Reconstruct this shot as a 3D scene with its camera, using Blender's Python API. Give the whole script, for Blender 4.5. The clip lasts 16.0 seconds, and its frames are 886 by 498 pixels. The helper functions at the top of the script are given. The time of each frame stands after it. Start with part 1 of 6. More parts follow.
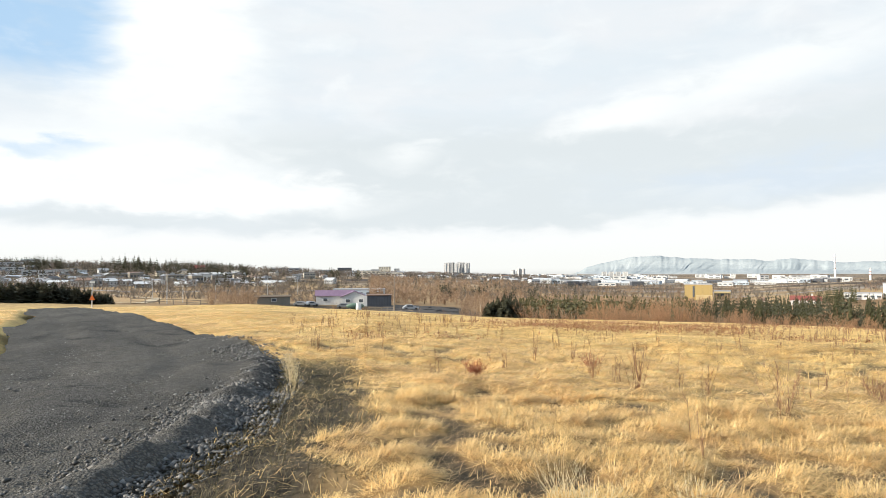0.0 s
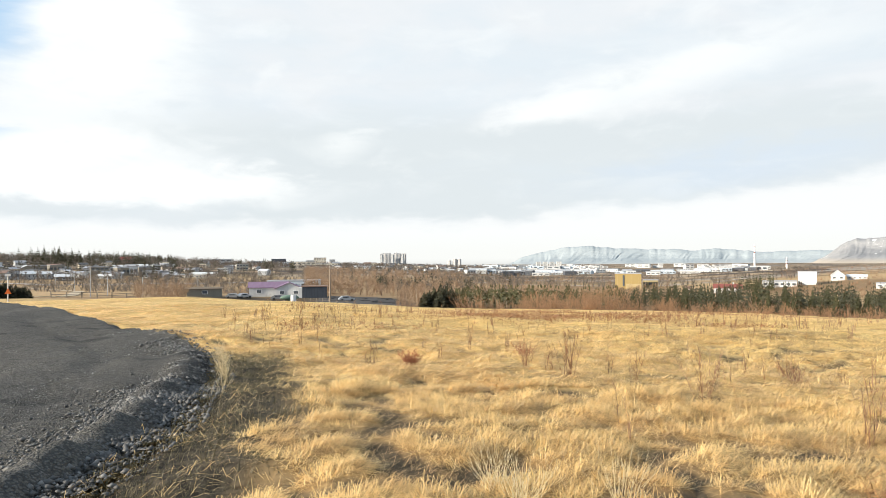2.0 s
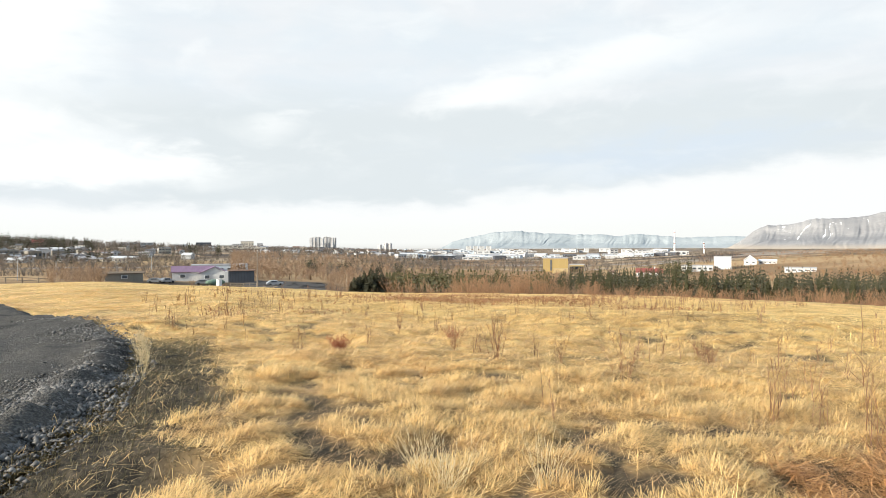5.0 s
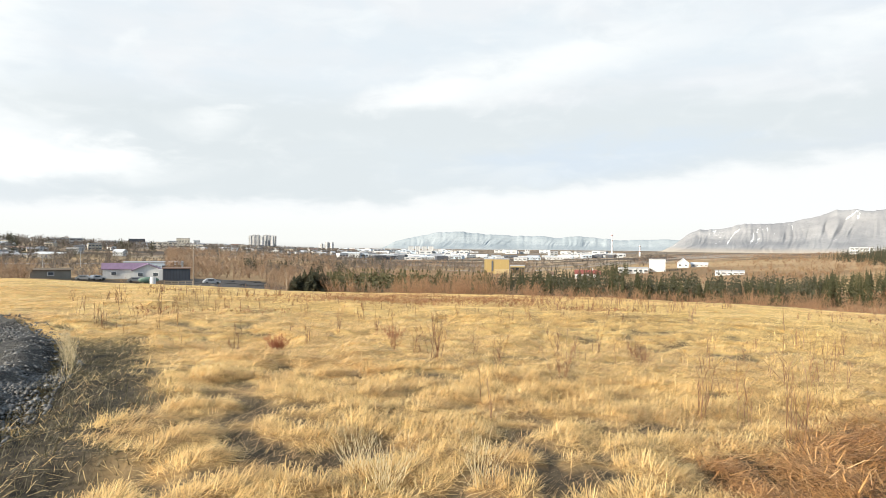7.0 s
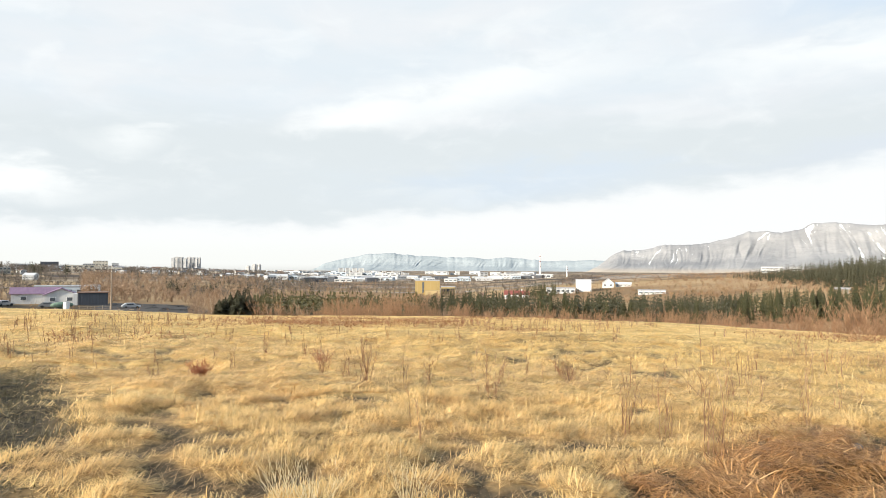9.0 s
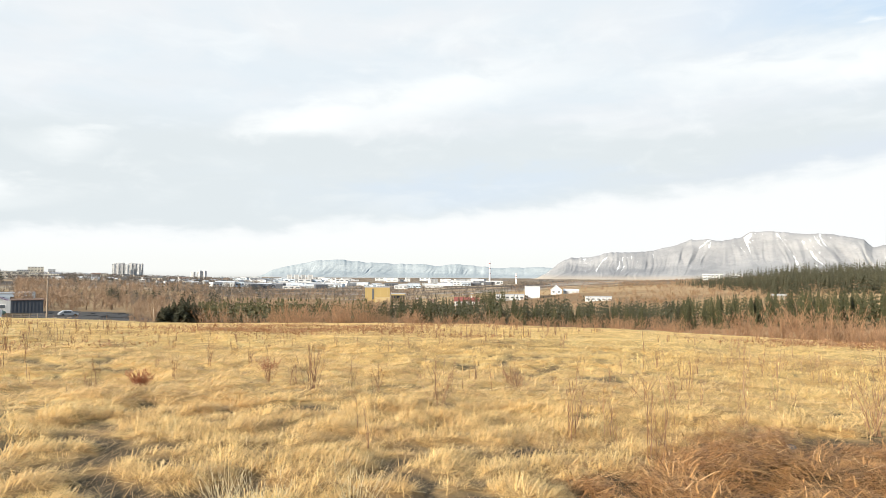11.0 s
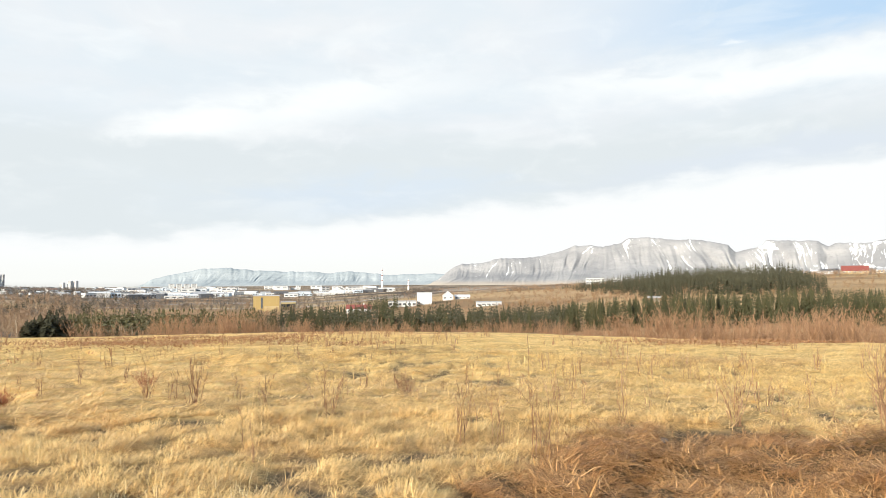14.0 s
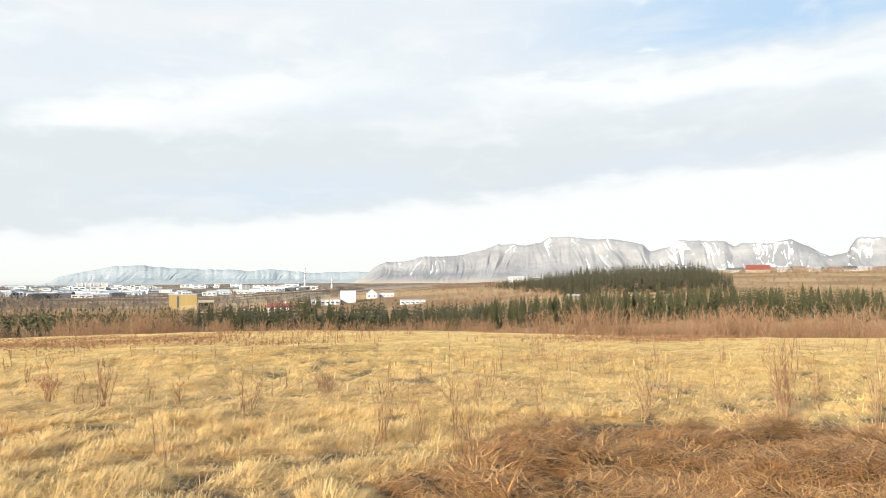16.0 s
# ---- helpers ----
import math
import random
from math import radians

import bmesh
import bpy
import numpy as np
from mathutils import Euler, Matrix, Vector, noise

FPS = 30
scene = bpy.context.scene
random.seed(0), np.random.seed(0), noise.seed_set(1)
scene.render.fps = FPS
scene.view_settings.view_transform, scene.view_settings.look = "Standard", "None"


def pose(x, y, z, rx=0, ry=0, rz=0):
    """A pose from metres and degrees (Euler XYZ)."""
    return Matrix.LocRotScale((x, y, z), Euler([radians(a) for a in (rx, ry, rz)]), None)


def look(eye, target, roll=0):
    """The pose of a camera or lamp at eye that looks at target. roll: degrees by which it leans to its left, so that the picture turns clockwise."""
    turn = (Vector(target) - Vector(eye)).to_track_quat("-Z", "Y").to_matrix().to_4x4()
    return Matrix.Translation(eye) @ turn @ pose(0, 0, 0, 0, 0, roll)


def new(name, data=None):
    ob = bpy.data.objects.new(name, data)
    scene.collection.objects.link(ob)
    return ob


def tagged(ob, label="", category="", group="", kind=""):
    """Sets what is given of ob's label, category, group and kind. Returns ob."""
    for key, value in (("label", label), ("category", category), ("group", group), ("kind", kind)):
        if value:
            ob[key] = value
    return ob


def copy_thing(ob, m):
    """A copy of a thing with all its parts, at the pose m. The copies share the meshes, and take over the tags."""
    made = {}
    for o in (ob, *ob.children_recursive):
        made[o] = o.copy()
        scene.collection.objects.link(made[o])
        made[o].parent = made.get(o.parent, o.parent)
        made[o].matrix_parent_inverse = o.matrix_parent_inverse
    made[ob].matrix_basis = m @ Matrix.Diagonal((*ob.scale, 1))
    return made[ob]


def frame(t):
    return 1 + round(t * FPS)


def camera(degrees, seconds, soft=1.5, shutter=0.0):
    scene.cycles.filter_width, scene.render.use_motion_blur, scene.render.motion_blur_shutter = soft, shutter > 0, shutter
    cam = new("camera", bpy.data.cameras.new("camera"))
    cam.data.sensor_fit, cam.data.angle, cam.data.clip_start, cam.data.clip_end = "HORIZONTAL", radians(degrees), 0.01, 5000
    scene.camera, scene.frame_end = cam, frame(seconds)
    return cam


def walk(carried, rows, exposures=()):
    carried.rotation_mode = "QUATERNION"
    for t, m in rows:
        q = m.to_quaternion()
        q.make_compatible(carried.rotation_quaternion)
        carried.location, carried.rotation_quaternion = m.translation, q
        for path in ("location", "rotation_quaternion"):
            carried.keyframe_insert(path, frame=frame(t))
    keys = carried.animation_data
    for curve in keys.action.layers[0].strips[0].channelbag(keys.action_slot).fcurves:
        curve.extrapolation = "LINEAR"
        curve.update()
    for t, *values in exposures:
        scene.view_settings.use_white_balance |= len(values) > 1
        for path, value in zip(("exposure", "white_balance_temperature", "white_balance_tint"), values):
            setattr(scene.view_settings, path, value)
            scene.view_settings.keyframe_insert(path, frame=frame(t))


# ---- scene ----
# A person turns on the spot with the camera held a little in front of the body.
cam = camera(65.76, 16.0, soft=0.75)
EYE, ARM = 1.6, 0.2
ROWS = [  # seconds, yaw, pitch, roll
    (0, 0.03, 1.71, -0.26),
    (0.5, -1.79, 1.64, -0.24),
    (1, -3.52, 1.76, -0.30),
    (1.5, -4.55, 1.41, -0.38),
    (2, -5.28, 0.89, -0.49),
    (2.5, -6.21, 0.57, -0.50),
    (3, -7.79, 0.25, -0.47),
    (3.5, -8.85, -0.28, -0.32),
    (4, -9.41, -0.44, -0.36),
    (6.5, -14.49, -0.50, 0.30),
    (7, -15.87, -0.45, 0.48),
    (7.5, -17.83, 0.23, 0.54),
    (8, -18.77, 0.72, 0.49),
    (8.5, -20.32, 1.19, 0.39),
    (9, -21.65, 1.38, 0.21),
    (11.5, -26.84, 2.04, 0.15),
    (12, -28.02, 2.08, -0.07),
    (12.5, -29.79, 2.18, 0.07),
    (13, -32.19, 2.31, 0.05),
    (13.5, -33.19, 2.48, -0.02),
    (14, -34.80, 2.52, -0.38),
    (14.5, -35.87, 2.50, -0.67),
    (15, -36.97, 2.32, -0.72),
    (15.5, -38.65, 2.31, -0.61),
    (16, -41.12, 2.33, -0.34),
]


def held(yaw, pitch, roll):
    x, y = -ARM * math.sin(radians(yaw)), ARM * (math.cos(radians(yaw)) - 1)
    return pose(x, y, EYE, 90 + pitch, 0, yaw) @ pose(0, 0, 0, 0, 0, roll)


walk(cam, [(t, held(yaw, pitch, roll)) for t, yaw, pitch, roll in ROWS])


# ---- node helpers ----
class Sock:
    """A shader value with arithmetic."""

    def __init__(self, tree, out):
        self.tree, self.out = tree, out

    def _op(self, op, *others):
        node = self.tree.nodes.new("ShaderNodeMath")
        node.operation = op
        for slot, value in zip(node.inputs, (self, *others)):
            if isinstance(value, Sock):
                self.tree.links.new(value.out, slot)
            else:
                slot.default_value = value
        return Sock(self.tree, node.outputs[0])

    def __add__(self, o):
        return self._op("ADD", o)

    def __sub__(self, o):
        return self._op("SUBTRACT", o)

    def __mul__(self, o):
        return self._op("MULTIPLY", o)

    def __truediv__(self, o):
        return self._op("DIVIDE", o)

    def step(self, low, high):
        """0 at low, 1 at high, smooth between (low may be the greater)."""
        node = self.tree.nodes.new("ShaderNodeMapRange")
        node.interpolation_type = "SMOOTHSTEP"
        self.tree.links.new(self.out, node.inputs[0])
        flip = low > high
        for i, value in ((1, min(low, high)), (2, max(low, high)), (3, 1.0 if flip else 0.0), (4, 0.0 if flip else 1.0)):
            node.inputs[i].default_value = value
        return Sock(self.tree, node.outputs[0])


def nd(tree, kind, ins=None, **props):
    node = tree.nodes.new("ShaderNode" + kind)
    for key, value in props.items():
        if key == "operation":
            node.operation = value
        elif key == "data_type":
            node.data_type = value
        elif key == "attribute":
            node.attribute_name = value
        elif key == "feature":
            node.feature = value
        elif key == "blend":
            node.blend_type = value
    for key, value in (ins or {}).items():
        slot = node.inputs[key]
        if isinstance(value, Sock):
            tree.links.new(value.out, slot)
        elif hasattr(value, "is_linked"):
            tree.links.new(value, slot)
        else:
            slot.default_value = value
    return node


def blend(tree, fac, a, b):
    """The colour a where fac is 0 and b where it is 1."""
    node = tree.nodes.new("ShaderNodeMix")
    node.data_type = "RGBA"
    for slot, value in ((node.inputs[0], fac), (node.inputs[6], a), (node.inputs[7], b)):
        if isinstance(value, Sock):
            tree.links.new(value.out, slot)
        elif hasattr(value, "is_linked"):
            tree.links.new(value, slot)
        else:
            slot.default_value = (*value, 1) if isinstance(value, tuple) and len(value) == 3 else value
    return node.outputs[2]


def grain(tree, scale, detail=3.0, vector=None, rough=0.55, distortion=0.0):
    ins = {"Scale": scale, "Detail": detail, "Roughness": rough, "Distortion": distortion}
    if vector is not None:
        ins["Vector"] = vector
    return Sock(tree, nd(tree, "TexNoise", ins).outputs[0])


# ---- world, sun, exposure ----
SUN_AZ, SUN_EL = -105.0, 19.0
sun = new("sun", bpy.data.lights.new("sun", "SUN"))
sun.data.energy, sun.data.angle, sun.data.color = 5.0, radians(0.6), (1.0, 0.9, 0.74)
way = Vector((math.sin(radians(SUN_AZ)) * math.cos(radians(SUN_EL)), math.cos(radians(SUN_AZ)) * math.cos(radians(SUN_EL)), math.sin(radians(SUN_EL))))
sun.matrix_world = look(way * 50, (0, 0, 0))
scene.view_settings.exposure = 1.0


def build_sky():
    world = bpy.data.worlds.new("sky")
    scene.world = world
    world.use_nodes = True
    t = world.node_tree
    t.nodes.clear()
    sky = t.nodes.new("ShaderNodeTexSky")
    sky.sky_type, sky.sun_disc = "NISHITA", False
    sky.sun_elevation, sky.sun_rotation = radians(SUN_EL), radians(SUN_AZ)
    sep = nd(t, "SeparateXYZ", {0: nd(t, "TexCoord").outputs["Generated"]})
    x, y, z = (Sock(t, sep.outputs[i]) for i in range(3))
    az0 = x._op("ARCTAN2", y) * 57.2958
    el0 = z._op("ARCSINE") * 57.2958

    def cloud_grain(sa, se, detail, seed):
        v = nd(t, "CombineXYZ", {0: az0 / sa, 1: el0 / se, 2: seed}).outputs[0]
        return grain(t, 1.0, detail, v, 0.55, 0.4)

    big, fine = cloud_grain(13.0, 4.5, 5.0, 3.0), cloud_grain(4.5, 1.5, 6.0, 8.0)
    puff = cloud_grain(6.0, 3.4, 7.0, 15.0)
    wisp = cloud_grain(9.0, 2.4, 7.0, 23.0)
    az = az0 + (big - 0.5) * 8.0 + (puff - 0.5) * 5.0
    el = el0 + (big - 0.5) * 3.0 + (fine - 0.5) * 1.9 + (puff - 0.5) * 2.4 + (wisp - 0.5) * 2.2 - az0 * 0.012

    def patch(a, e, wa, we, tilt=0.0, hard=0.35):
        da, de = (az - a) / wa, (el - e - (az - a) * tilt) / we
        d = (da * da + de * de)._op("SQRT") + (fine - 0.5) * 0.55 + (wisp - 0.5) * 0.7
        return d.step(1.2, hard - 0.1)

    blue = blend(t, 0.85, nd(t, "VectorMath", {0: sky.outputs[0], 1: (0.13, 0.13, 0.13)}, operation="MULTIPLY").outputs[0], (0.42, 0.68, 0.97))
    white, veil, grey = (1.0, 1.03, 1.03), (0.79, 0.865, 0.92), (0.755, 0.815, 0.84)
    haze = (0.95, 0.965, 0.935)
    c = blend(t, big.step(0.3, 0.7), veil, (0.86, 0.895, 0.925))
    # the blue gaps
    c = blend(t, az.step(38, 70) * el.step(15.2, 18.0) * 0.75, c, blue)
    c = blend(t, patch(62, 21.5, 14, 1.3, 0, 0.2) * 0.7, c, white)
    c = blend(t, patch(57.5, 17.0, 1.5, 0.4, 0.05, 0.1) * 0.6, c, white)
    # the grey bank over the plain
    low = el - 3.0 - (az - 10.0)._op("MAXIMUM", 0.0) * 0.078
    bank = low.step(-0.2, 0.7) * el.step(13.2, 10.0) * az.step(-24, -8)
    c = blend(t, bank * (big.step(0.15, 0.6) * 0.35 + 0.6), c, grey)
    c = blend(t, patch(28, 6.6, 16, 2.2, 0.05, 0.1) * 0.45, c, (0.68, 0.81, 0.97))
    c = blend(t, patch(62, 8.5, 20, 2.0, 0.09, 0.1) * 0.35, c, (0.72, 0.80, 0.95))
    # white streaks above it
    c = blend(t, patch(24, 14.0, 16, 2.3, 0.16, 0.1) * 0.85, c, white)
    c = blend(t, patch(62, 14.2, 26, 1.8, -0.02, 0.2) * 0.85, c, white)
    c = blend(t, patch(14, 12.0, 6, 1.5, 0.1, 0.3), c, white)
    c = blend(t, patch(-3.5, 9.3, 3.5, 1.3, 0.1, 0.2) * 0.8, c, white)
    # bright cumulus to the west
    c = blend(t, patch(-23, 18, 9, 9, 0, 0.55), c, white)
    c = blend(t, az.step(-8, -22) * el.step(4.5, 5.6) * el.step(12.5, 9.2), c, white)
    c = blend(t, patch(-17, 6.2, 15, 1.7, -0.02, 0.5), c, white)
    c = blend(t, patch(-12, 9.6, 12, 1.4, -0.06, 0.3) * 0.7, c, grey)
    c = blend(t, az.step(-25.0, -29) * el.step(12.4, 16) * 0.85, c, blue)
    c = blend(t, patch(-30, 9.6, 4.0, 0.8, 0, 0.2) * 0.55, c, blue)
    c = blend(t, patch(-26, 4.2, 14, 1.1, 0.02, 0.3) * 0.75, c, grey)
    c = blend(t, puff.step(0.52, 0.78) * el0.step(3, 8) * 0.45, c, white)
    c = blend(t, fine.step(0.5, 0.75) * el0.step(3, 8) * 0.22, c, grey)
    c = blend(t, wisp.step(0.5, 0.75) * el0.step(2, 7) * 0.25, c, white)
    # bright haze along the horizon
    c = blend(t, low.step(1.1, -0.7), c, (0.97, 0.99, 0.985))
    c = blend(t, el0.step(2.6, 0.2), c, haze)
    c = blend(t, el0.step(0.2, -2.0), c, (0.30, 0.27, 0.22))
    back = nd(t, "Background", {0: c, 1: 0.51})
    out = t.nodes.new("ShaderNodeOutputWorld")
    t.links.new(back.outputs[0], out.inputs[0])


build_sky()


# ---- the lie of the land ----
def lattice(ix, iy, seed):
    h = np.sin(ix * 127.1 + iy * 311.7 + seed * 74.7) * 43758.5453
    return h - np.floor(h)


def vnoise(x, y, size, seed=0):
    """Smooth noise between -1 and 1 with lumps about size metres across."""
    x, y = np.asarray(x, float) / size, np.asarray(y, float) / size
    ix, iy = np.floor(x), np.floor(y)
    u, v = x - ix, y - iy
    u, v = u * u * (3 - 2 * u), v * v * (3 - 2 * v)
    a = lattice(ix, iy, seed) * (1 - u) + lattice(ix + 1, iy, seed) * u
    b = lattice(ix, iy + 1, seed) * (1 - u) + lattice(ix + 1, iy + 1, seed) * u
    return (a * (1 - v) + b * v) * 2 - 1


CREST_AZ = [-180, -40, -33, -16, -10, -4, 3, 10, 30, 42, 52, 57, 64, 74, 180]
CREST_EL = [2.7, 2.7, 2.73, 2.75, 3.2, 3.5, 4.0, 4.24, 4.35, 4.6, 4.85, 4.97, 4.86, 4.5, 2.7]
LAND_AZ = [-180, -60, -33, -20, -10, 0, 12, 24, 36, 46, 56, 68, 180]
LAND_R = [100, 160, 300, 500, 900, 1600]
LAND_Z = [
    (-2.5, -2.5, -2.2, -3.3, -4.2, -6, -7, -7.5, -7.5, -7, -6.5, -6, -2.5),
    (-4, -4, -4.8, -5.6, -8.0, -8.5, -10, -10, -10, -8.5, -7, -5.5, -4),
    (-4, -4, -7, -9.0, -11.0, -12, -14.5, -14.5, -12.5, -8, -3, -3.5, -4),
    (-2, -2, -5, -7.5, -10, -12.5, -17, -17.5, -10, -5.2, 1.5, 2.6, -2),
    (5, 5, 5, 1, -6.5, -11, -20, -20, -9.5, -5, 3, 7, 5),
    (14, 14, 13, 7, -8, -14, -25, -25, -23, -18, -12, -10, 14),
]


def polar(x, y):
    return np.hypot(x, y), np.degrees(np.arctan2(x, y))


def crest(az):
    return 3.2 / np.tan(np.radians(np.interp(az, CREST_AZ, CREST_EL)))


def smooth(x, low, high):
    w = np.clip((x - low) / (high - low), 0, 1)
    return w * w * (3 - 2 * w)


def cells(x, y, size, seed):
    """Distance to the nearest of scattered points about size metres apart, and that point's own random number."""
    x, y = np.asarray(x, float) / size, np.asarray(y, float) / size
    ix, iy = np.floor(x), np.floor(y)
    best, own = np.full(x.shape, 9.0), np.zeros(x.shape)
    for i in (-1, 0, 1):
        for j in (-1, 0, 1):
            cx, cy = ix + i, iy + j
            d = np.hypot(cx + lattice(cx, cy, seed) - x, cy + lattice(cx, cy, seed + 0.37) - y)
            closer = d < best
            best = np.where(closer, d, best)
            own = np.where(closer, lattice(cx, cy, seed + 0.71), own)
    return best, own


def tuft_at(x, y):
    """The mounds of the grass tussocks, 0 to 1, with hollows between them."""
    x, y = np.asarray(x, float), np.asarray(y, float)
    wx, wy = x + 0.16 * vnoise(x, y, 0.5, 6), y + 0.16 * vnoise(x, y, 0.5, 7)
    d, own = cells(wx * 0.85, wy * 1.1, 0.44, 8)
    small, _ = cells(wx + 3.0, wy * 1.2, 0.21, 9)
    return np.clip(1 - (d / 0.78) ** 2, 0, 1) * (0.25 + 0.75 * own) * (0.62 + 0.5 * np.clip(1 - small, 0, 1))


def height(x, y):
    r, az = polar(np.asarray(x, float), np.asarray(y, float))
    rc = crest(az)
    near = -1.6 * (np.minimum(r, 160) / rc) ** 2
    rings = np.array([np.interp(az, LAND_AZ, row) for row in LAND_Z])
    lr, nodes = np.log(np.clip(r, 100, 4900)), np.log(np.array(LAND_R + [4900.0]))
    rings = np.concatenate([rings, np.full((1,) + rings.shape[1:], -36.0)])
    far = np.zeros_like(r)
    for i in range(len(nodes) - 1):
        w = (lr - nodes[i]) / (nodes[i + 1] - nodes[i])
        inside = (w >= 0) & (w <= 1)
        far = np.where(inside, rings[i] * (1 - w) + rings[i + 1] * w, far)
    w = smooth(r, rc * 1.02, 105)
    z = near * (1 - w) + far * w
    tuft = tuft_at(x, y) if r.size and r.min() < 42 else 0.0
    lumps = smooth(r, 1.5, 4) * (0.10 * vnoise(x, y, 3.1, 1) + 0.06 * vnoise(x, y, 1.1, 2) + 0.085 * tuft * smooth(r, 42, 16)) * (1 - 0.45 * smooth(r, 15, 35))
    return z + lumps * (1 - 0.85 * on_road(x, y)) + smooth(r, 60, 200) * (0.5 * vnoise(x, y, 30, 3))


def hz(x, y):
    return float(height(np.array([x]), np.array([y]))[0])


def at(az, r, lift=0.0):
    """The place on the ground at a bearing from the start and a distance."""
    x, y = r * math.sin(radians(az)), r * math.cos(radians(az))
    return x, y, hz(x, y) + lift


# the gravel road: the line of its right-hand edge, from behind the camera to past the crest
EDGE_Y = [-60, -5, 2, 5, 7, 9, 11, 12.5, 14.6, 16.4, 19, 22, 29, 34, 48, 75]
EDGE_X = [-6, -3.4, -2.5, -2.15, -2.1, -2.25, -2.62, -3.05, -4.1, -5.3, -7.0, -8.8, -12.7, -16.2, -25, -41.5]
WIDTH = 4.9


def span(y):
    """The road's width across, which narrows past the bend."""
    return np.interp(y, [16, 22, 37, 60], [WIDTH, 5.2, 4.2, 3.9])


def road_edge(y):
    y = np.asarray(y, float)
    return np.interp(y, EDGE_Y, EDGE_X) + (0.08 * vnoise(y, y * 0, 0.8, 4) + 0.04 * vnoise(y, y * 0, 0.33, 5)) * (0.3 + 0.7 * smooth(y, 14, 10))


def on_road(x, y):
    """1 on the road, 0 off it."""
    x, y = np.asarray(x, float), np.asarray(y, float)
    e = np.interp(y, EDGE_Y, EDGE_X)
    return smooth(e - x, -0.15, 0.35) * smooth(x - e, -span(y) - 1.0, -span(y)) * smooth(y, 74, 66)


def cover(x, y):
    """How well the long grass grows: above 1 in lush tufts, below 0.2 on bare spots."""
    v = 0.52 + 0.45 * vnoise(x, y, 1.1, 60) + 0.28 * vnoise(x, y, 4, 61) + 0.85 * tuft_at(x, y)
    return v - 0.22 * smooth(x - np.interp(y, EDGE_Y, EDGE_X), 3.4, 1.2) * smooth(y, 12.5, 8)


def in_mat(x, y):
    """1 inside the patch of flattened brown stems."""
    far = np.interp(x, [2.9, 3.6, 4.4, 5.4, 6.2, 7.4, 8.4, 9.5], [3.9, 4.5, 4.95, 5.05, 4.75, 4.15, 2.9, 1.2])
    edge = far - y + 0.35 * vnoise(x, y, 0.7, 51) + 0.2 * vnoise(x, y, 0.25, 52)
    return smooth(edge, -0.15, 0.3) * smooth(x + 0.3 * vnoise(x, y, 0.6, 53), 2.9, 3.5)


def rust_spot(x, y):
    """1 where low rust-brown growth takes the place of the straw."""
    a = np.exp(-(((x - 5.2) / 4.2) ** 2 + ((y - 24.5) / 4.2) ** 2)) + np.exp(-(((x - 24) / 6) ** 2 + ((y - 15) / 2.5) ** 2)) + 0.5 * np.exp(-(((x - 14) / 5) ** 2 + ((y - 28) / 2) ** 2))
    a = a + 0.4 * smooth(vnoise(x, y, 4.5, 92), 0.35, 0.8) * smooth(y, 9, 14)
    return np.clip(a * (0.9 + 0.6 * vnoise(x, y, 1.2, 90)) - 0.12, 0, 1)


# ---- materials ----
def material(name):
    m = bpy.data.materials.new(name)
    m.use_nodes = True
    t = m.node_tree
    return m, t, t.nodes["Principled BSDF"]


def finish(t, bsdf, color, rough=0.8, bump=None, strength=0.3, distance=0.02, spec=0.3):
    t.links.new(color, bsdf.inputs["Base Color"])
    if isinstance(rough, Sock):
        t.links.new(rough.out, bsdf.inputs["Roughness"])
    else:
        bsdf.inputs["Roughness"].default_value = rough
    bsdf.inputs["Specular IOR Level"].default_value = spec
    if bump is not None:
        b = nd(t, "Bump", {"Strength": strength, "Distance": distance, "Height": bump})
        t.links.new(b.outputs[0], bsdf.inputs["Normal"])


def coords(t, stretch=(1, 1, 1)):
    return nd(t, "VectorMath", {0: nd(t, "TexCoord").outputs["Object"], 1: stretch}, operation="MULTIPLY").outputs[0]


def plain(name, low, high, rough=0.7, scale=1.0, stretch=(1, 1, 1), metal=0.0, bump=0.15, random=0.15, spec=0.3):
    """A surface that wanders between two colours at two scales, and from piece to piece."""
    m, t, b = material(name)
    v = coords(t, stretch)
    wide, tight = grain(t, 0.35 * scale, 4, v), grain(t, 6.0 * scale, 4, v)
    mix = wide.step(0.3, 0.7) * 0.55 + tight.step(0.3, 0.7) * 0.35
    rand = Sock(t, nd(t, "ObjectInfo").outputs["Random"])
    mix = mix + (rand - 0.5) * random * 2
    b.inputs["Metallic"].default_value = metal
    finish(t, b, blend(t, mix, low, high), tight * 0.2 + (rough - 0.1), tight, bump, 0.01, spec)
    return m


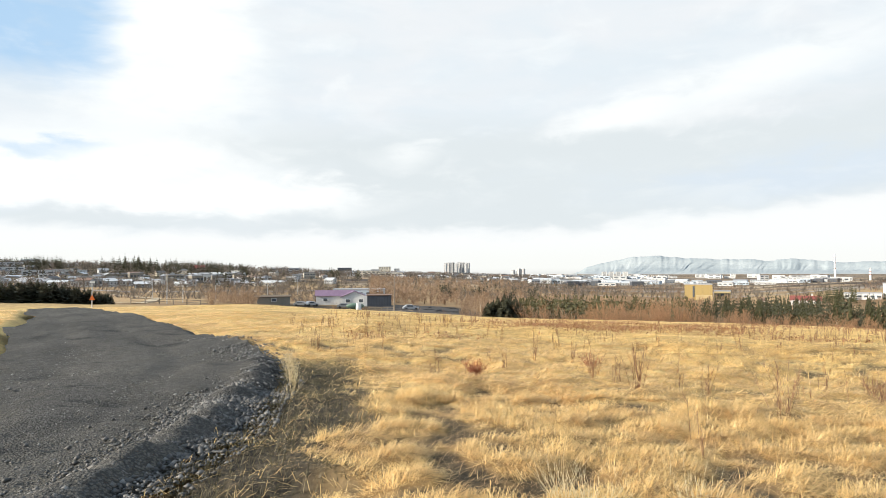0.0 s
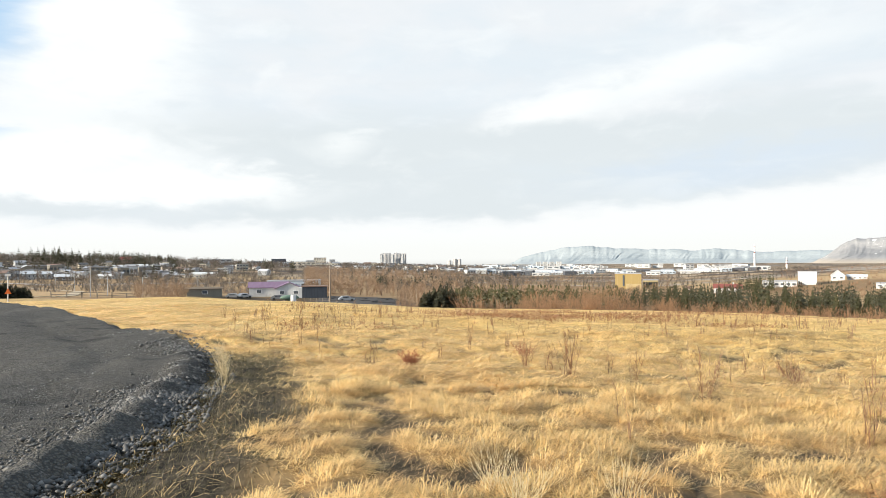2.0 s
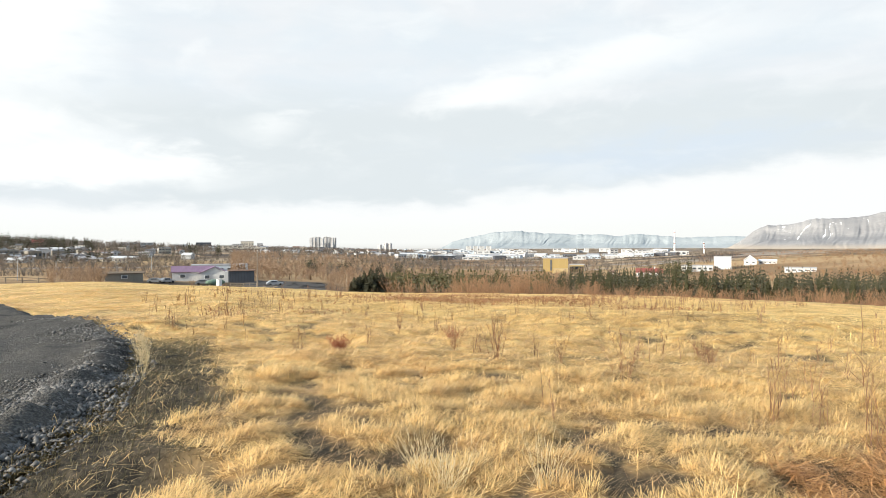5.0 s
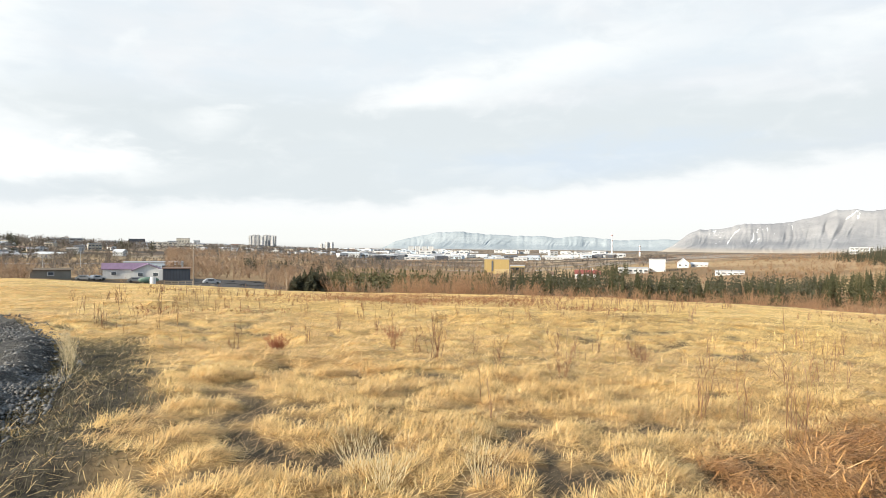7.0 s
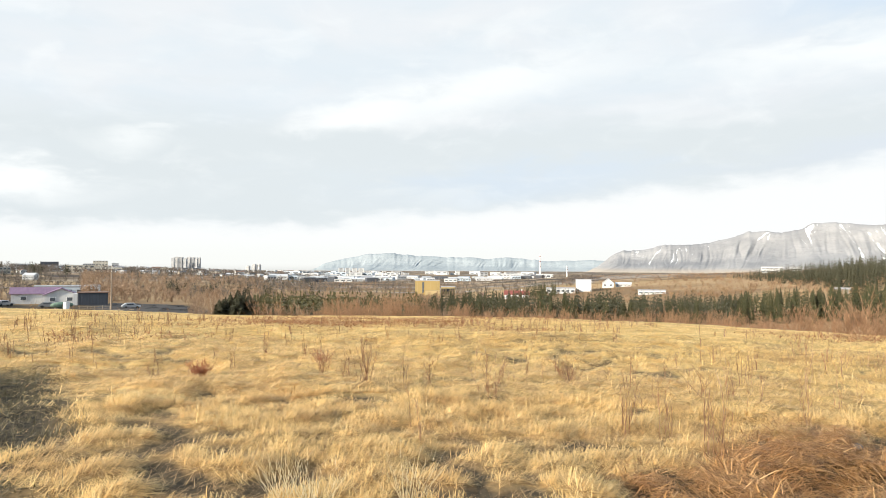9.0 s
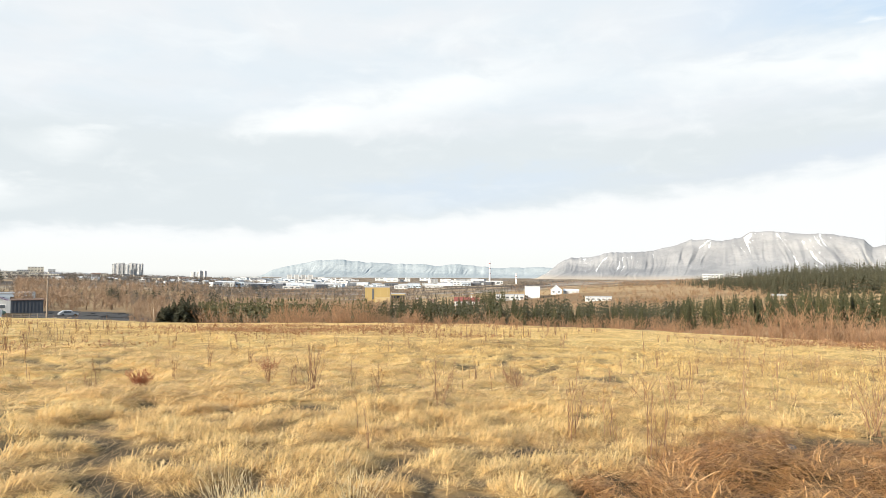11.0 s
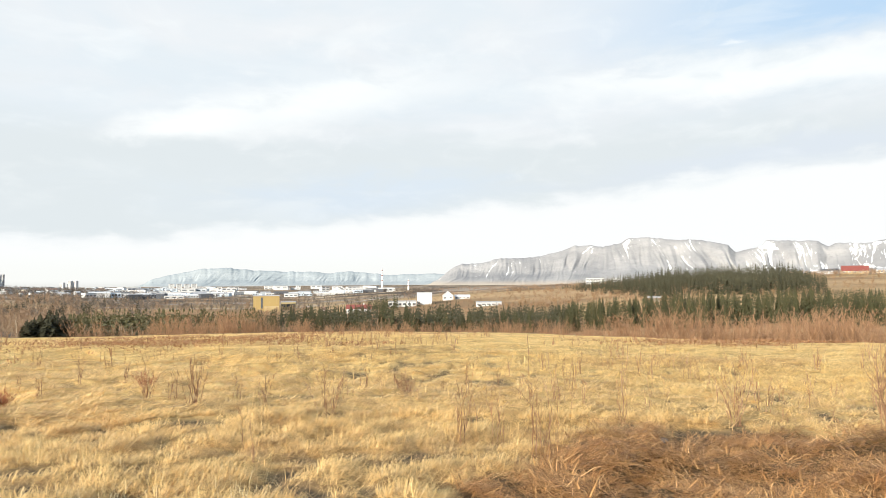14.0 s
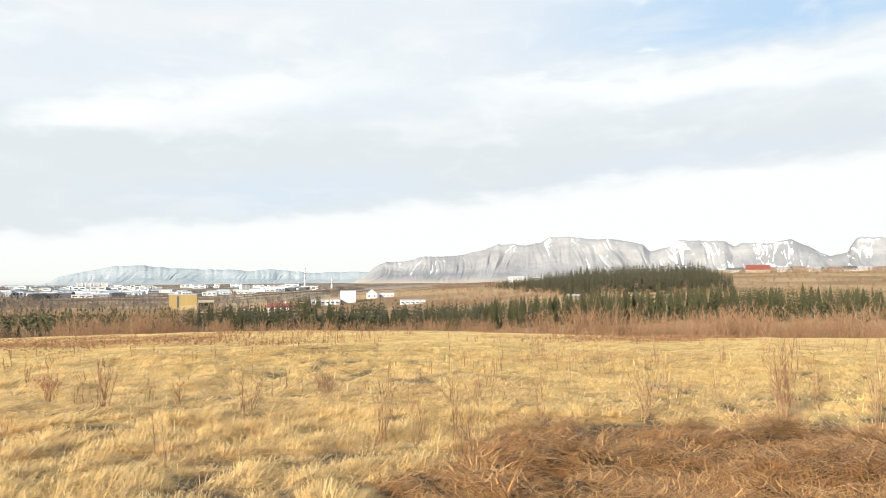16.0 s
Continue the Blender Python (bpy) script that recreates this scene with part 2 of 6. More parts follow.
def straw(name, colors, dark, spread=1.0, field=False):
    """Dead grass: blades vary one by one and by patches of the field; thin, so that some light comes through."""
    m, t, b = material(name)
    one = Sock(t, nd(t, "NewGeometry").outputs["Random Per Island"])
    pos = nd(t, "NewGeometry").outputs["Position"]
    wide, mid = grain(t, 0.16, 3, pos), grain(t, 1.7, 3, pos)
    c = blend(t, one, colors[0], colors[1])
    c = blend(t, mid.step(0.48, 0.62) * 0.45, c, colors[2])
    c = blend(t, wide.step(0.5, 0.68) * 0.3 * spread, c, dark)
    clump = grain(t, 8.5, 4, nd(t, "VectorMath", {0: pos, 1: (0.8, 1.5, 1.0)}, operation="MULTIPLY").outputs[0], 0.65)
    c = blend(t, clump.step(0.53, 0.64) * 0.75 * spread, c, tuple(0.6 * q for q in colors[2]))
    c = blend(t, one.step(0.82, 1.0) * 0.6, c, colors[3])
    if field:
        sep = nd(t, "SeparateXYZ", {0: pos})
        east = Sock(t, sep.outputs[0]) * 0.7 + Sock(t, sep.outputs[1]) * 0.45 + (wide - 0.5) * 14.0
        gold = nd(t, "VectorMath", {0: c, 1: (1.02, 1.04, 0.93)}, operation="MULTIPLY").outputs[0]
        c = blend(t, east.step(5.0, 13.0), c, gold)
    finish(t, b, c, 0.55, spec=0.35)
    thin = nd(t, "BsdfTranslucent", {"Color": c})
    mix = nd(t, "MixShader", {0: 0.28, 1: b.outputs[0], 2: thin.outputs[0]})
    t.links.new(mix.outputs[0], t.nodes["Material Output"].inputs[0])
    return m


def foliage(name, low, high):
    m, t, b = material(name)
    one = Sock(t, nd(t, "NewGeometry").outputs["Random Per Island"])
    rand = Sock(t, nd(t, "ObjectInfo").outputs["Random"])
    pos = nd(t, "NewGeometry").outputs["Position"]
    mid = grain(t, 0.5, 3, pos)
    c = blend(t, one * 0.6 + rand * 0.4, low, high)
    c = blend(t, mid.step(0.45, 0.7) * 0.4, c, tuple(0.6 * a + 0.4 * q for a, q in zip(high, (0.12, 0.09, 0.04))))
    finish(t, b, c, 0.7, spec=0.2)
    return m


def ground_material():
    m, t, b = material("dead_grass_ground")
    land = nd(t, "SeparateColor", {0: nd(t, "Attribute", attribute="land").outputs["Color"]})
    bare, heath, town = (Sock(t, land.outputs[i]) for i in range(3))
    pos = nd(t, "NewGeometry").outputs["Position"]
    wide, mid, tight = grain(t, 0.16, 3, pos), grain(t, 0.9, 4, pos), grain(t, 14.0, 5, pos)
    far = grain(t, 0.012, 5, pos)
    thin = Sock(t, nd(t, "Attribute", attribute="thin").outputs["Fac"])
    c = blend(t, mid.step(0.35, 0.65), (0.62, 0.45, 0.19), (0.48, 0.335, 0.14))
    # Darker browns on the near ground paint in the shade between blades.
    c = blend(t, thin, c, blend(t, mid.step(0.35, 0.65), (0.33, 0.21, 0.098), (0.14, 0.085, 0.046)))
    c = blend(t, wide.step(0.5, 0.68) * 0.4, c, (0.36, 0.21, 0.10))
    c = blend(t, tight.step(0.5, 0.7) * 0.5, c, (0.16, 0.11, 0.06))
    hc = blend(t, far.step(0.35, 0.62), (0.22, 0.145, 0.08), (0.40, 0.28, 0.155))
    hc = blend(t, mid.step(0.4, 0.7) * 0.4, hc, (0.11, 0.07, 0.045))
    c = blend(t, heath, c, hc)
    tc = blend(t, far.step(0.38, 0.6), (0.12, 0.088, 0.065), (0.36, 0.265, 0.17))
    plot = nd(t, "SeparateColor", {0: nd(t, "TexVoronoi", {"Vector": pos, "Scale": 0.016}).outputs["Color"]})
    tc = blend(t, Sock(t, plot.outputs[0]).step(0.55, 0.75), tc, (0.075, 0.062, 0.055))
    tc = blend(t, Sock(t, plot.outputs[1]).step(0.80, 0.86) * 0.8, tc, (0.30, 0.27, 0.235))
    tc = blend(t, grain(t, 0.05, 4, pos).step(0.48, 0.62) * 0.6, tc, (0.085, 0.065, 0.05))
    c = blend(t, town, c, tc)
    # Near black: worn soil and yard, plus shade painted into hollows and gaps.
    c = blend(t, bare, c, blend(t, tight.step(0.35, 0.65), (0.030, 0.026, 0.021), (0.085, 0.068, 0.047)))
    finish(t, b, c, 0.95, tight, 0.5, 0.03, 0.1)
    return m


def gravel_material():
    m, t, b = material("dark_gravel_road")
    pos = nd(t, "NewGeometry").outputs["Position"]
    v = nd(t, "VectorMath", {0: pos, 1: (0.9, 0.28, 1)}, operation="MULTIPLY").outputs[0]
    wide, mid, tight = grain(t, 0.5, 4, v), grain(t, 3.0, 4, v), grain(t, 45.0, 4, pos)
    cell = Sock(t, nd(t, "TexVoronoi", {"Vector": pos, "Scale": 38.0}).outputs["Distance"])
    c = blend(t, wide.step(0.35, 0.65), (0.058, 0.055, 0.050), (0.105, 0.099, 0.088))
    c = blend(t, mid.step(0.45, 0.7) * 0.5, c, (0.115, 0.105, 0.082))
    c = blend(t, tight.step(0.5, 0.75) * 0.6, c, (0.17, 0.165, 0.155))
    chip = grain(t, 17.0, 5, pos, 0.7)
    cross = nd(t, "VectorMath", {0: pos, 1: (0.45, 2.0, 1)}, operation="MULTIPLY").outputs[0]
    damp = grain(t, 0.8, 5, cross, 0.6)
    c = blend(t, damp.step(0.58, 0.66) * 0.75, c, (0.02, 0.02, 0.021))
    c = blend(t, chip.step(0.5, 0.68) * 0.75, c, (0.17, 0.165, 0.16))
    c = blend(t, chip.step(0.46, 0.3) * 0.8, c, (0.02, 0.02, 0.021))
    c = blend(t, cell.step(0.35, 0.6) * 0.6, c, (0.022, 0.022, 0.024))
    finish(t, b, c, 0.9, tight + cell * -0.8 + chip * 1.2, 0.9, 0.03, 0.2)
    return m


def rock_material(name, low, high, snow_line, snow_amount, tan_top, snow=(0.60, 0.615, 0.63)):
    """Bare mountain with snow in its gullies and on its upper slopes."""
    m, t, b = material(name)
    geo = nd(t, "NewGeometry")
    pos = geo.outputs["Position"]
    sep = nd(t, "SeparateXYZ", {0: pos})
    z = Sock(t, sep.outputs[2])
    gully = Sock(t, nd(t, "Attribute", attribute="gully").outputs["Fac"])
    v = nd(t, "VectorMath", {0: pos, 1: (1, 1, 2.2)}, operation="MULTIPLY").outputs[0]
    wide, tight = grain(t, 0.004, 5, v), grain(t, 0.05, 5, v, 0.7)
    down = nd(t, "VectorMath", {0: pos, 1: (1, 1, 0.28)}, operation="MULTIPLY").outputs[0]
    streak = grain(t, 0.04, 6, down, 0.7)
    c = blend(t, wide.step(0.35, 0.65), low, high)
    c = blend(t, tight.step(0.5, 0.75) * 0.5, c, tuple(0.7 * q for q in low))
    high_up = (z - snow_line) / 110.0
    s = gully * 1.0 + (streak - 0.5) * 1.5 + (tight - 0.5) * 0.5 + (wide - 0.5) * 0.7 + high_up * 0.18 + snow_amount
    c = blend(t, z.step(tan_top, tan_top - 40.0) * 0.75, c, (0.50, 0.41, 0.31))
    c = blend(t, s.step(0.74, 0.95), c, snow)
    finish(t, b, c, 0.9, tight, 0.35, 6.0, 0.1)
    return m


MAT = {
    "ground": ground_material(),
    "gravel": gravel_material(),
    "stone": plain("dark_gravel_stone", (0.035, 0.036, 0.04), (0.12, 0.12, 0.125), 0.85, 8, random=0.3),
    "pale_stone": plain("pale_field_stone", (0.13, 0.118, 0.105), (0.23, 0.21, 0.19), 0.85, 6),
    "straw": straw("straw_grass", ((0.70, 0.48, 0.20), (0.95, 0.70, 0.32), (0.52, 0.31, 0.125), (0.96, 0.78, 0.45)), (0.54, 0.295, 0.125), 1.0, True),
    "mat": straw("brown_matted_stems", ((0.11, 0.05, 0.02), (0.86, 0.48, 0.18), (0.42, 0.20, 0.07), (0.90, 0.66, 0.36)), (0.22, 0.10, 0.04), 0.6),
    "stem": straw("red_brown_stem", ((0.20, 0.115, 0.07), (0.40, 0.235, 0.13), (0.27, 0.16, 0.09), (0.46, 0.30, 0.17)), (0.16, 0.08, 0.05), 0.4),
    "red_twig": straw("red_twig", ((0.34, 0.13, 0.075), (0.48, 0.21, 0.12), (0.32, 0.13, 0.075), (0.52, 0.28, 0.16)), (0.2, 0.07, 0.05), 0.4),
    "scrub": straw("brown_scrub_twig", ((0.19, 0.125, 0.08), (0.38, 0.265, 0.17), (0.24, 0.15, 0.095), (0.50, 0.37, 0.25)), (0.21, 0.12, 0.078), 0.8),
    "crest_scrub": straw("orange_brown_scrub_twig", ((0.20, 0.115, 0.066), (0.40, 0.24, 0.135), (0.27, 0.15, 0.085), (0.50, 0.33, 0.2)), (0.22, 0.115, 0.068), 0.8),
    "litter": straw("grass_litter", ((0.27, 0.165, 0.085), (0.68, 0.475, 0.22), (0.28, 0.16, 0.075), (0.82, 0.61, 0.34)), (0.36, 0.18, 0.08), 1.0, True),
    "rust_grass": straw("rust_brown_growth", ((0.30, 0.14, 0.06), (0.46, 0.25, 0.11), (0.26, 0.12, 0.055), (0.52, 0.34, 0.17)), (0.22, 0.10, 0.05)),
    "pale": straw("bleached_grass", ((0.62, 0.52, 0.33), (0.80, 0.70, 0.48), (0.55, 0.44, 0.26), (0.85, 0.76, 0.55)), (0.5, 0.38, 0.2), 0.4),
    "grey_twig": straw("grey_brown_twig", ((0.10, 0.083, 0.07), (0.19, 0.155, 0.128), (0.13, 0.105, 0.085), (0.26, 0.215, 0.18)), (0.10, 0.08, 0.066), 0.6),
    "spruce": foliage("spruce_needles", (0.030, 0.033, 0.018), (0.080, 0.078, 0.036)),
    "dark_spruce": foliage("dark_spruce_needles", (0.028, 0.031, 0.020), (0.074, 0.070, 0.042)),
    "olive_pine": foliage("olive_pine_needles", (0.048, 0.047, 0.022), (0.105, 0.095, 0.044)),
    "rust_scrub": straw("rust_scrub_twig", ((0.22, 0.135, 0.075), (0.38, 0.25, 0.14), (0.28, 0.18, 0.10), (0.46, 0.33, 0.2)), (0.2, 0.115, 0.065), 0.8),
    "stubble": straw("short_worn_turf", ((0.07, 0.062, 0.036), (0.17, 0.14, 0.078), (0.085, 0.08, 0.042), (0.36, 0.29, 0.17)), (0.085, 0.066, 0.04), 0.4),
    "birch": plain("pale_birch_bark", (0.30, 0.25, 0.19), (0.46, 0.40, 0.32), 0.8, 3),
    "bark": plain("grey_brown_bark", (0.10, 0.075, 0.055), (0.19, 0.15, 0.11), 0.9, 5),
    "white_wall": plain("white_painted_wall", (0.42, 0.43, 0.44), (0.60, 0.60, 0.59), 0.7, 0.6, (1, 1, 0.3)),
    "cream_wall": plain("cream_wall", (0.56, 0.50, 0.40), (0.68, 0.62, 0.52), 0.8, 0.6, (1, 1, 0.3)),
    "beige_wall": plain("beige_wall", (0.40, 0.36, 0.29), (0.50, 0.45, 0.37), 0.8, 0.6, (1, 1, 0.3)),
    "grey_wall": plain("grey_render_wall", (0.33, 0.34, 0.35), (0.46, 0.47, 0.47), 0.8, 0.6, (1, 1, 0.3)),
    "blue_wall": plain("pale_blue_wall", (0.42, 0.50, 0.58), (0.54, 0.60, 0.66), 0.7, 0.6, (1, 1, 0.3)),
    "dark_wall": plain("dark_blue_grey_wall", (0.045, 0.052, 0.068), (0.085, 0.092, 0.108), 0.7, 1, (1, 1, 0.3)),
    "dark_board": plain("dark_board", (0.035, 0.04, 0.05), (0.07, 0.075, 0.085), 0.8, 2, (1, 1, 0.3)),
    "yellow_wall": plain("ochre_yellow_wall", (0.28, 0.205, 0.085), (0.34, 0.25, 0.105), 0.75, 0.3, (1, 1, 0.3), random=0.0),
    "ochre_wall": plain("tan_wall", (0.34, 0.26, 0.13), (0.42, 0.33, 0.18), 0.75, 0.4, (1, 1, 0.3), random=0.0),
    "concrete": plain("grey_concrete", (0.42, 0.42, 0.42), (0.55, 0.54, 0.53), 0.85, 0.5, (1, 1, 0.3)),
    "purple_roof": plain("purple_metal_roof", (0.15, 0.09, 0.15), (0.22, 0.145, 0.22), 0.5, 1, (6, 1, 1), 0.1),
    "red_roof": plain("bright_red_roof", (0.17, 0.045, 0.036), (0.23, 0.07, 0.055), 0.6, 1, (4, 1, 1)),
    "rust": plain("rust_brown_roof", (0.16, 0.10, 0.075), (0.25, 0.165, 0.125), 0.7, 1.5),
    "roof_grey": plain("grey_roof", (0.24, 0.25, 0.27), (0.38, 0.39, 0.41), 0.7, 1),
    "dark_roof": plain("dark_roof", (0.06, 0.062, 0.068), (0.13, 0.13, 0.135), 0.7, 1),
    "white_roof": plain("pale_metal_roof", (0.46, 0.48, 0.50), (0.58, 0.59, 0.60), 0.5, 1),
    "window_frame": plain("white_window_frame", (0.70, 0.70, 0.69), (0.78, 0.78, 0.77), 0.5, 2),
    "glass": plain("dark_window_glass", (0.05, 0.058, 0.07), (0.10, 0.112, 0.128), 0.15, 2, spec=0.6, bump=0.0),
    "white_metal": plain("white_painted_metal", (0.70, 0.70, 0.70), (0.80, 0.80, 0.80), 0.5, 1),
    "grey_metal": plain("galvanised_metal", (0.33, 0.34, 0.35), (0.46, 0.47, 0.48), 0.45, 4, metal=0.7),
    "pole_wood": plain("weathered_wood", (0.20, 0.155, 0.115), (0.34, 0.28, 0.22), 0.85, 4, (1, 1, 0.2)),
    "orange": plain("orange_sign_paint", (0.68, 0.13, 0.025), (0.8, 0.2, 0.05), 0.5, 2),
    "silver_paint": plain("silver_car_paint", (0.38, 0.39, 0.41), (0.5, 0.51, 0.53), 0.35, 1, metal=0.5, bump=0.0),
    "grey_paint": plain("grey_car_paint", (0.16, 0.17, 0.18), (0.24, 0.25, 0.26), 0.35, 1, metal=0.4, bump=0.0),
    "white_paint": plain("white_paint", (0.66, 0.66, 0.65), (0.76, 0.76, 0.75), 0.4, 1, bump=0.0),
    "rubber": plain("black_rubber", (0.02, 0.02, 0.02), (0.035, 0.035, 0.035), 0.8, 4),
    "tarp": plain("green_tarpaulin", (0.10, 0.16, 0.12), (0.18, 0.25, 0.19), 0.6, 2),
    "tower_grey": plain("grey_tower_concrete", (0.30, 0.31, 0.32), (0.40, 0.40, 0.41), 0.85, 0.3, (1, 1, 0.3)),
    "yard": plain("dark_yard_gravel", (0.022, 0.021, 0.022), (0.062, 0.056, 0.052), 0.95, 1.2, bump=0.6),
    "brown_wall": plain("weathered_brown_wall", (0.17, 0.155, 0.13), (0.25, 0.23, 0.195), 0.85, 1, (1, 1, 0.3)),
    "pink_wall": plain("faded_red_wall", (0.36, 0.17, 0.15), (0.44, 0.24, 0.2), 0.8, 1),
    "path": plain("pale_gravel_path", (0.36, 0.29, 0.20), (0.48, 0.40, 0.29), 0.95, 0.4),
    "far_road": plain("pale_asphalt", (0.28, 0.26, 0.25), (0.38, 0.36, 0.34), 0.9, 0.3),
    "loose_stone": straw("loose_gravel", ((0.07, 0.068, 0.066), (0.19, 0.185, 0.178), (0.12, 0.116, 0.11), (0.32, 0.31, 0.295)), (0.08, 0.074, 0.066), 0.3),
}


# ---- mesh helpers ----
def mesh_object(name, verts, faces, mat, parent=None, label=""):
    """A mesh object from arrays of points and equal-sided faces."""
    verts, faces = np.asarray(verts, np.float32).reshape(-1, 3), np.asarray(faces, np.int32)
    me = bpy.data.meshes.new(name)
    n = faces.shape[1]
    me.vertices.add(len(verts))
    me.vertices.foreach_set("co", verts.ravel())
    me.loops.add(faces.size)
    me.loops.foreach_set("vertex_index", faces.ravel())
    me.polygons.add(len(faces))
    me.polygons.foreach_set("loop_start", np.arange(0, faces.size, n, dtype=np.int32))
    me.update(calc_edges=True)
    me.validate()
    me.materials.append(mat)
    ob = new(name, me)
    if parent:
        ob.parent = parent
    if label:
        ob["label"] = label
    return ob


def shade_smooth(ob):
    ob.data.polygons.foreach_set("use_smooth", np.ones(len(ob.data.polygons), bool))
    return ob


def part(name, bm, mat, parent=None, label=""):
    me = bpy.data.meshes.new(name)
    bm.to_mesh(me)
    bm.free()
    me.materials.append(mat)
    ob = new(name, me)
    if parent:
        ob.parent = parent
    if label:
        ob["label"] = label
    return ob


def thing(name, place, turn, label, category, group="", kind=""):
    ob = new(name)
    ob.matrix_basis = pose(*place, 0, 0, turn)
    return tagged(ob, label, category, group, kind)


def grid_faces(rows, cols, wrap=False):
    i, j = np.meshgrid(np.arange(rows - 1), np.arange(cols if wrap else cols - 1), indexing="ij")
    k = (j + 1) % cols
    return np.stack([i * cols + j, i * cols + k, (i + 1) * cols + k, (i + 1) * cols + j], -1).reshape(-1, 4)


# ---- ground ----
def build_ground():
    az = np.concatenate([np.arange(-48, 88, 0.42), np.arange(88, 312, 4.0)])
    r = np.concatenate([[0.0, 0.5, 1, 1.5, 2, 2.5], np.geomspace(3, 120, 170), np.geomspace(124, 4900, 90)])
    rr, aa = np.meshgrid(r, np.radians(az), indexing="ij")
    x, y = rr * np.sin(aa), rr * np.cos(aa)
    z = height(x, y)
    # the grass field is a little lower under the road, which lies on it
    z = z - 0.3 * on_road(x - 0.22, y)
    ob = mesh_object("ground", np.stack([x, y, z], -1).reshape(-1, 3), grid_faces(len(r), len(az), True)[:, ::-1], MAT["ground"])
    deg = (np.degrees(aa) + 180) % 360 - 180
    e = np.interp(y, EDGE_Y, EDGE_X)
    # Worn strip beside the road; its dark tone also holds the ridge's shadow.
    bare = smooth(x - e, 1.75, 1.0) * smooth(x - e, -0.3, 0.1) * smooth(y, 13.5, 11.0) * (y > -2)
    # Hollows between the tussocks are painted dark in place of their shade.
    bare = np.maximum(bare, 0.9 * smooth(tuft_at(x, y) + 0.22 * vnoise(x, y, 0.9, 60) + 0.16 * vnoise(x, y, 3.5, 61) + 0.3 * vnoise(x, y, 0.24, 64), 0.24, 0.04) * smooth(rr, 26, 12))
    # Under the stem tangle the ground is darkened to deepen the shaded gaps.
    bare = np.maximum(bare, 0.85 * in_mat(x, y) * (rr < 14))
    bare = np.clip(bare + 0.9 * smooth(rr, 95, 110) * smooth(deg, -16, -13) * smooth(deg, 3.2, 1.5) * smooth(rr, 230, 200), 0, 1)
    heath = smooth(rr, 80, 110) * (1 - smooth(rr, 420, 620))
    town = smooth(rr, 420, 620)
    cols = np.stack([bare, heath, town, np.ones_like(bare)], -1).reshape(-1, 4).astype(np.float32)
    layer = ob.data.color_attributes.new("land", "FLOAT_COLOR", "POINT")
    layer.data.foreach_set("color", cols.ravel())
    # Darkening by distance from the start, for painted shade under the near grass.
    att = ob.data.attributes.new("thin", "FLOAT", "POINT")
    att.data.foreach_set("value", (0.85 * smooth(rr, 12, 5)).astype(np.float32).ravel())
    shade_smooth(ob)
    return tagged(ob, "dry straw-coloured field falling away to a brown valley and plain", "ground", kind="structure")


build_ground()


def road_sheet():
    y = np.concatenate([np.arange(-55, -2, 2.0), np.arange(-2, 24, 0.12), np.arange(24, 70, 0.6)])
    s = np.linspace(0, 1, 56) ** 1.25
    yy, ss = np.meshgrid(y, s, indexing="ij")
    xx = road_edge(yy) - ss * (span(yy) + 0.35 * vnoise(yy, yy * 0, 3, 9))
    d = ss * span(yy)
    z = height(xx, yy) + 0.02
    ruts = sum(np.exp(-((d - c) / 0.35) ** 2) for c in (1.7, 3.5))
    z = z - 0.035 * ruts + 0.03 * vnoise(xx, yy, 0.5, 11) + 0.035 * vnoise(xx * 0.5, yy, 1.1, 12) + 0.014 * vnoise(xx, yy, 0.14, 13)
    # potholes
    for px, py, pr in ((-3.6, 8.8, 0.5), (-5.9, 11.0, 0.7), (-4.2, 12.6, 0.6), (-7.4, 14.0, 0.8), (-6.2, 18.2, 0.9), (-9.5, 20.5, 1.0)):
        z = z - 0.07 * np.exp(-(((xx - px) / pr) ** 2 + ((yy - py) / (0.6 * pr)) ** 2))
    # the loose ridge pushed up along its edge
    bank = smooth(yy, -4, 3) * (0.25 + 0.75 * smooth(yy, 13.5, 11)) * smooth(yy, 30, 18)
    z = z + bank * (0.14 + 0.06 * vnoise(yy, yy * 0, 0.7, 14)) * np.exp(-((d - 0.36) / 0.26) ** 2) * (1 + 0.3 * vnoise(xx, yy, 0.22, 15))
    z = z - 0.08 * smooth(d, 0.10, 0.0) * smooth(yy, 14, 11) + 0.04 * smooth(yy, 13, 18)
    ob = mesh_object("road", np.stack([xx, yy, z], -1).reshape(-1, 3), grid_faces(len(y), len(s))[:, ::-1], MAT["gravel"])
    shade_smooth(ob)
    return tagged(ob, "rutted dark grey gravel road with loose ridge along its edge", "road", kind="structure")


ROAD = road_sheet()


def yard_sheet():
    """Dark gravel spread over the slope below the farm."""
    az, r = np.meshgrid(np.linspace(-5.6, 3.2, 60), np.linspace(96, 236, 60), indexing="ij")
    a = np.radians(az)
    x, y = r * np.sin(a), r * np.cos(a)
    far = np.interp(az, [-5.6, -4, -1, 1, 3.2], [212, 226, 222, 200, 165]) + 9 * vnoise(az * 6, r, 9, 17)
    edge = smooth(far - r, -1.5, 1.5) * smooth(az + 0.4 * vnoise(r, az, 11, 18), -5.4, -5.0) * smooth(az + 0.5 * vnoise(r, az, 9, 19), 3.1, 2.7)
    z = height(x, y) - 0.5 + 0.62 * edge + 0.22 * np.clip(vnoise(x, y, 5, 16), 0, 1) * edge
    ob = mesh_object("yard", np.stack([x, y, z], -1).reshape(-1, 3), grid_faces(60, 60)[:, ::-1], MAT["yard"])
    shade_smooth(ob)
    return tagged(ob, "dark grey gravel yard on the slope below the farm", "yard", kind="structure")


yard_sheet()


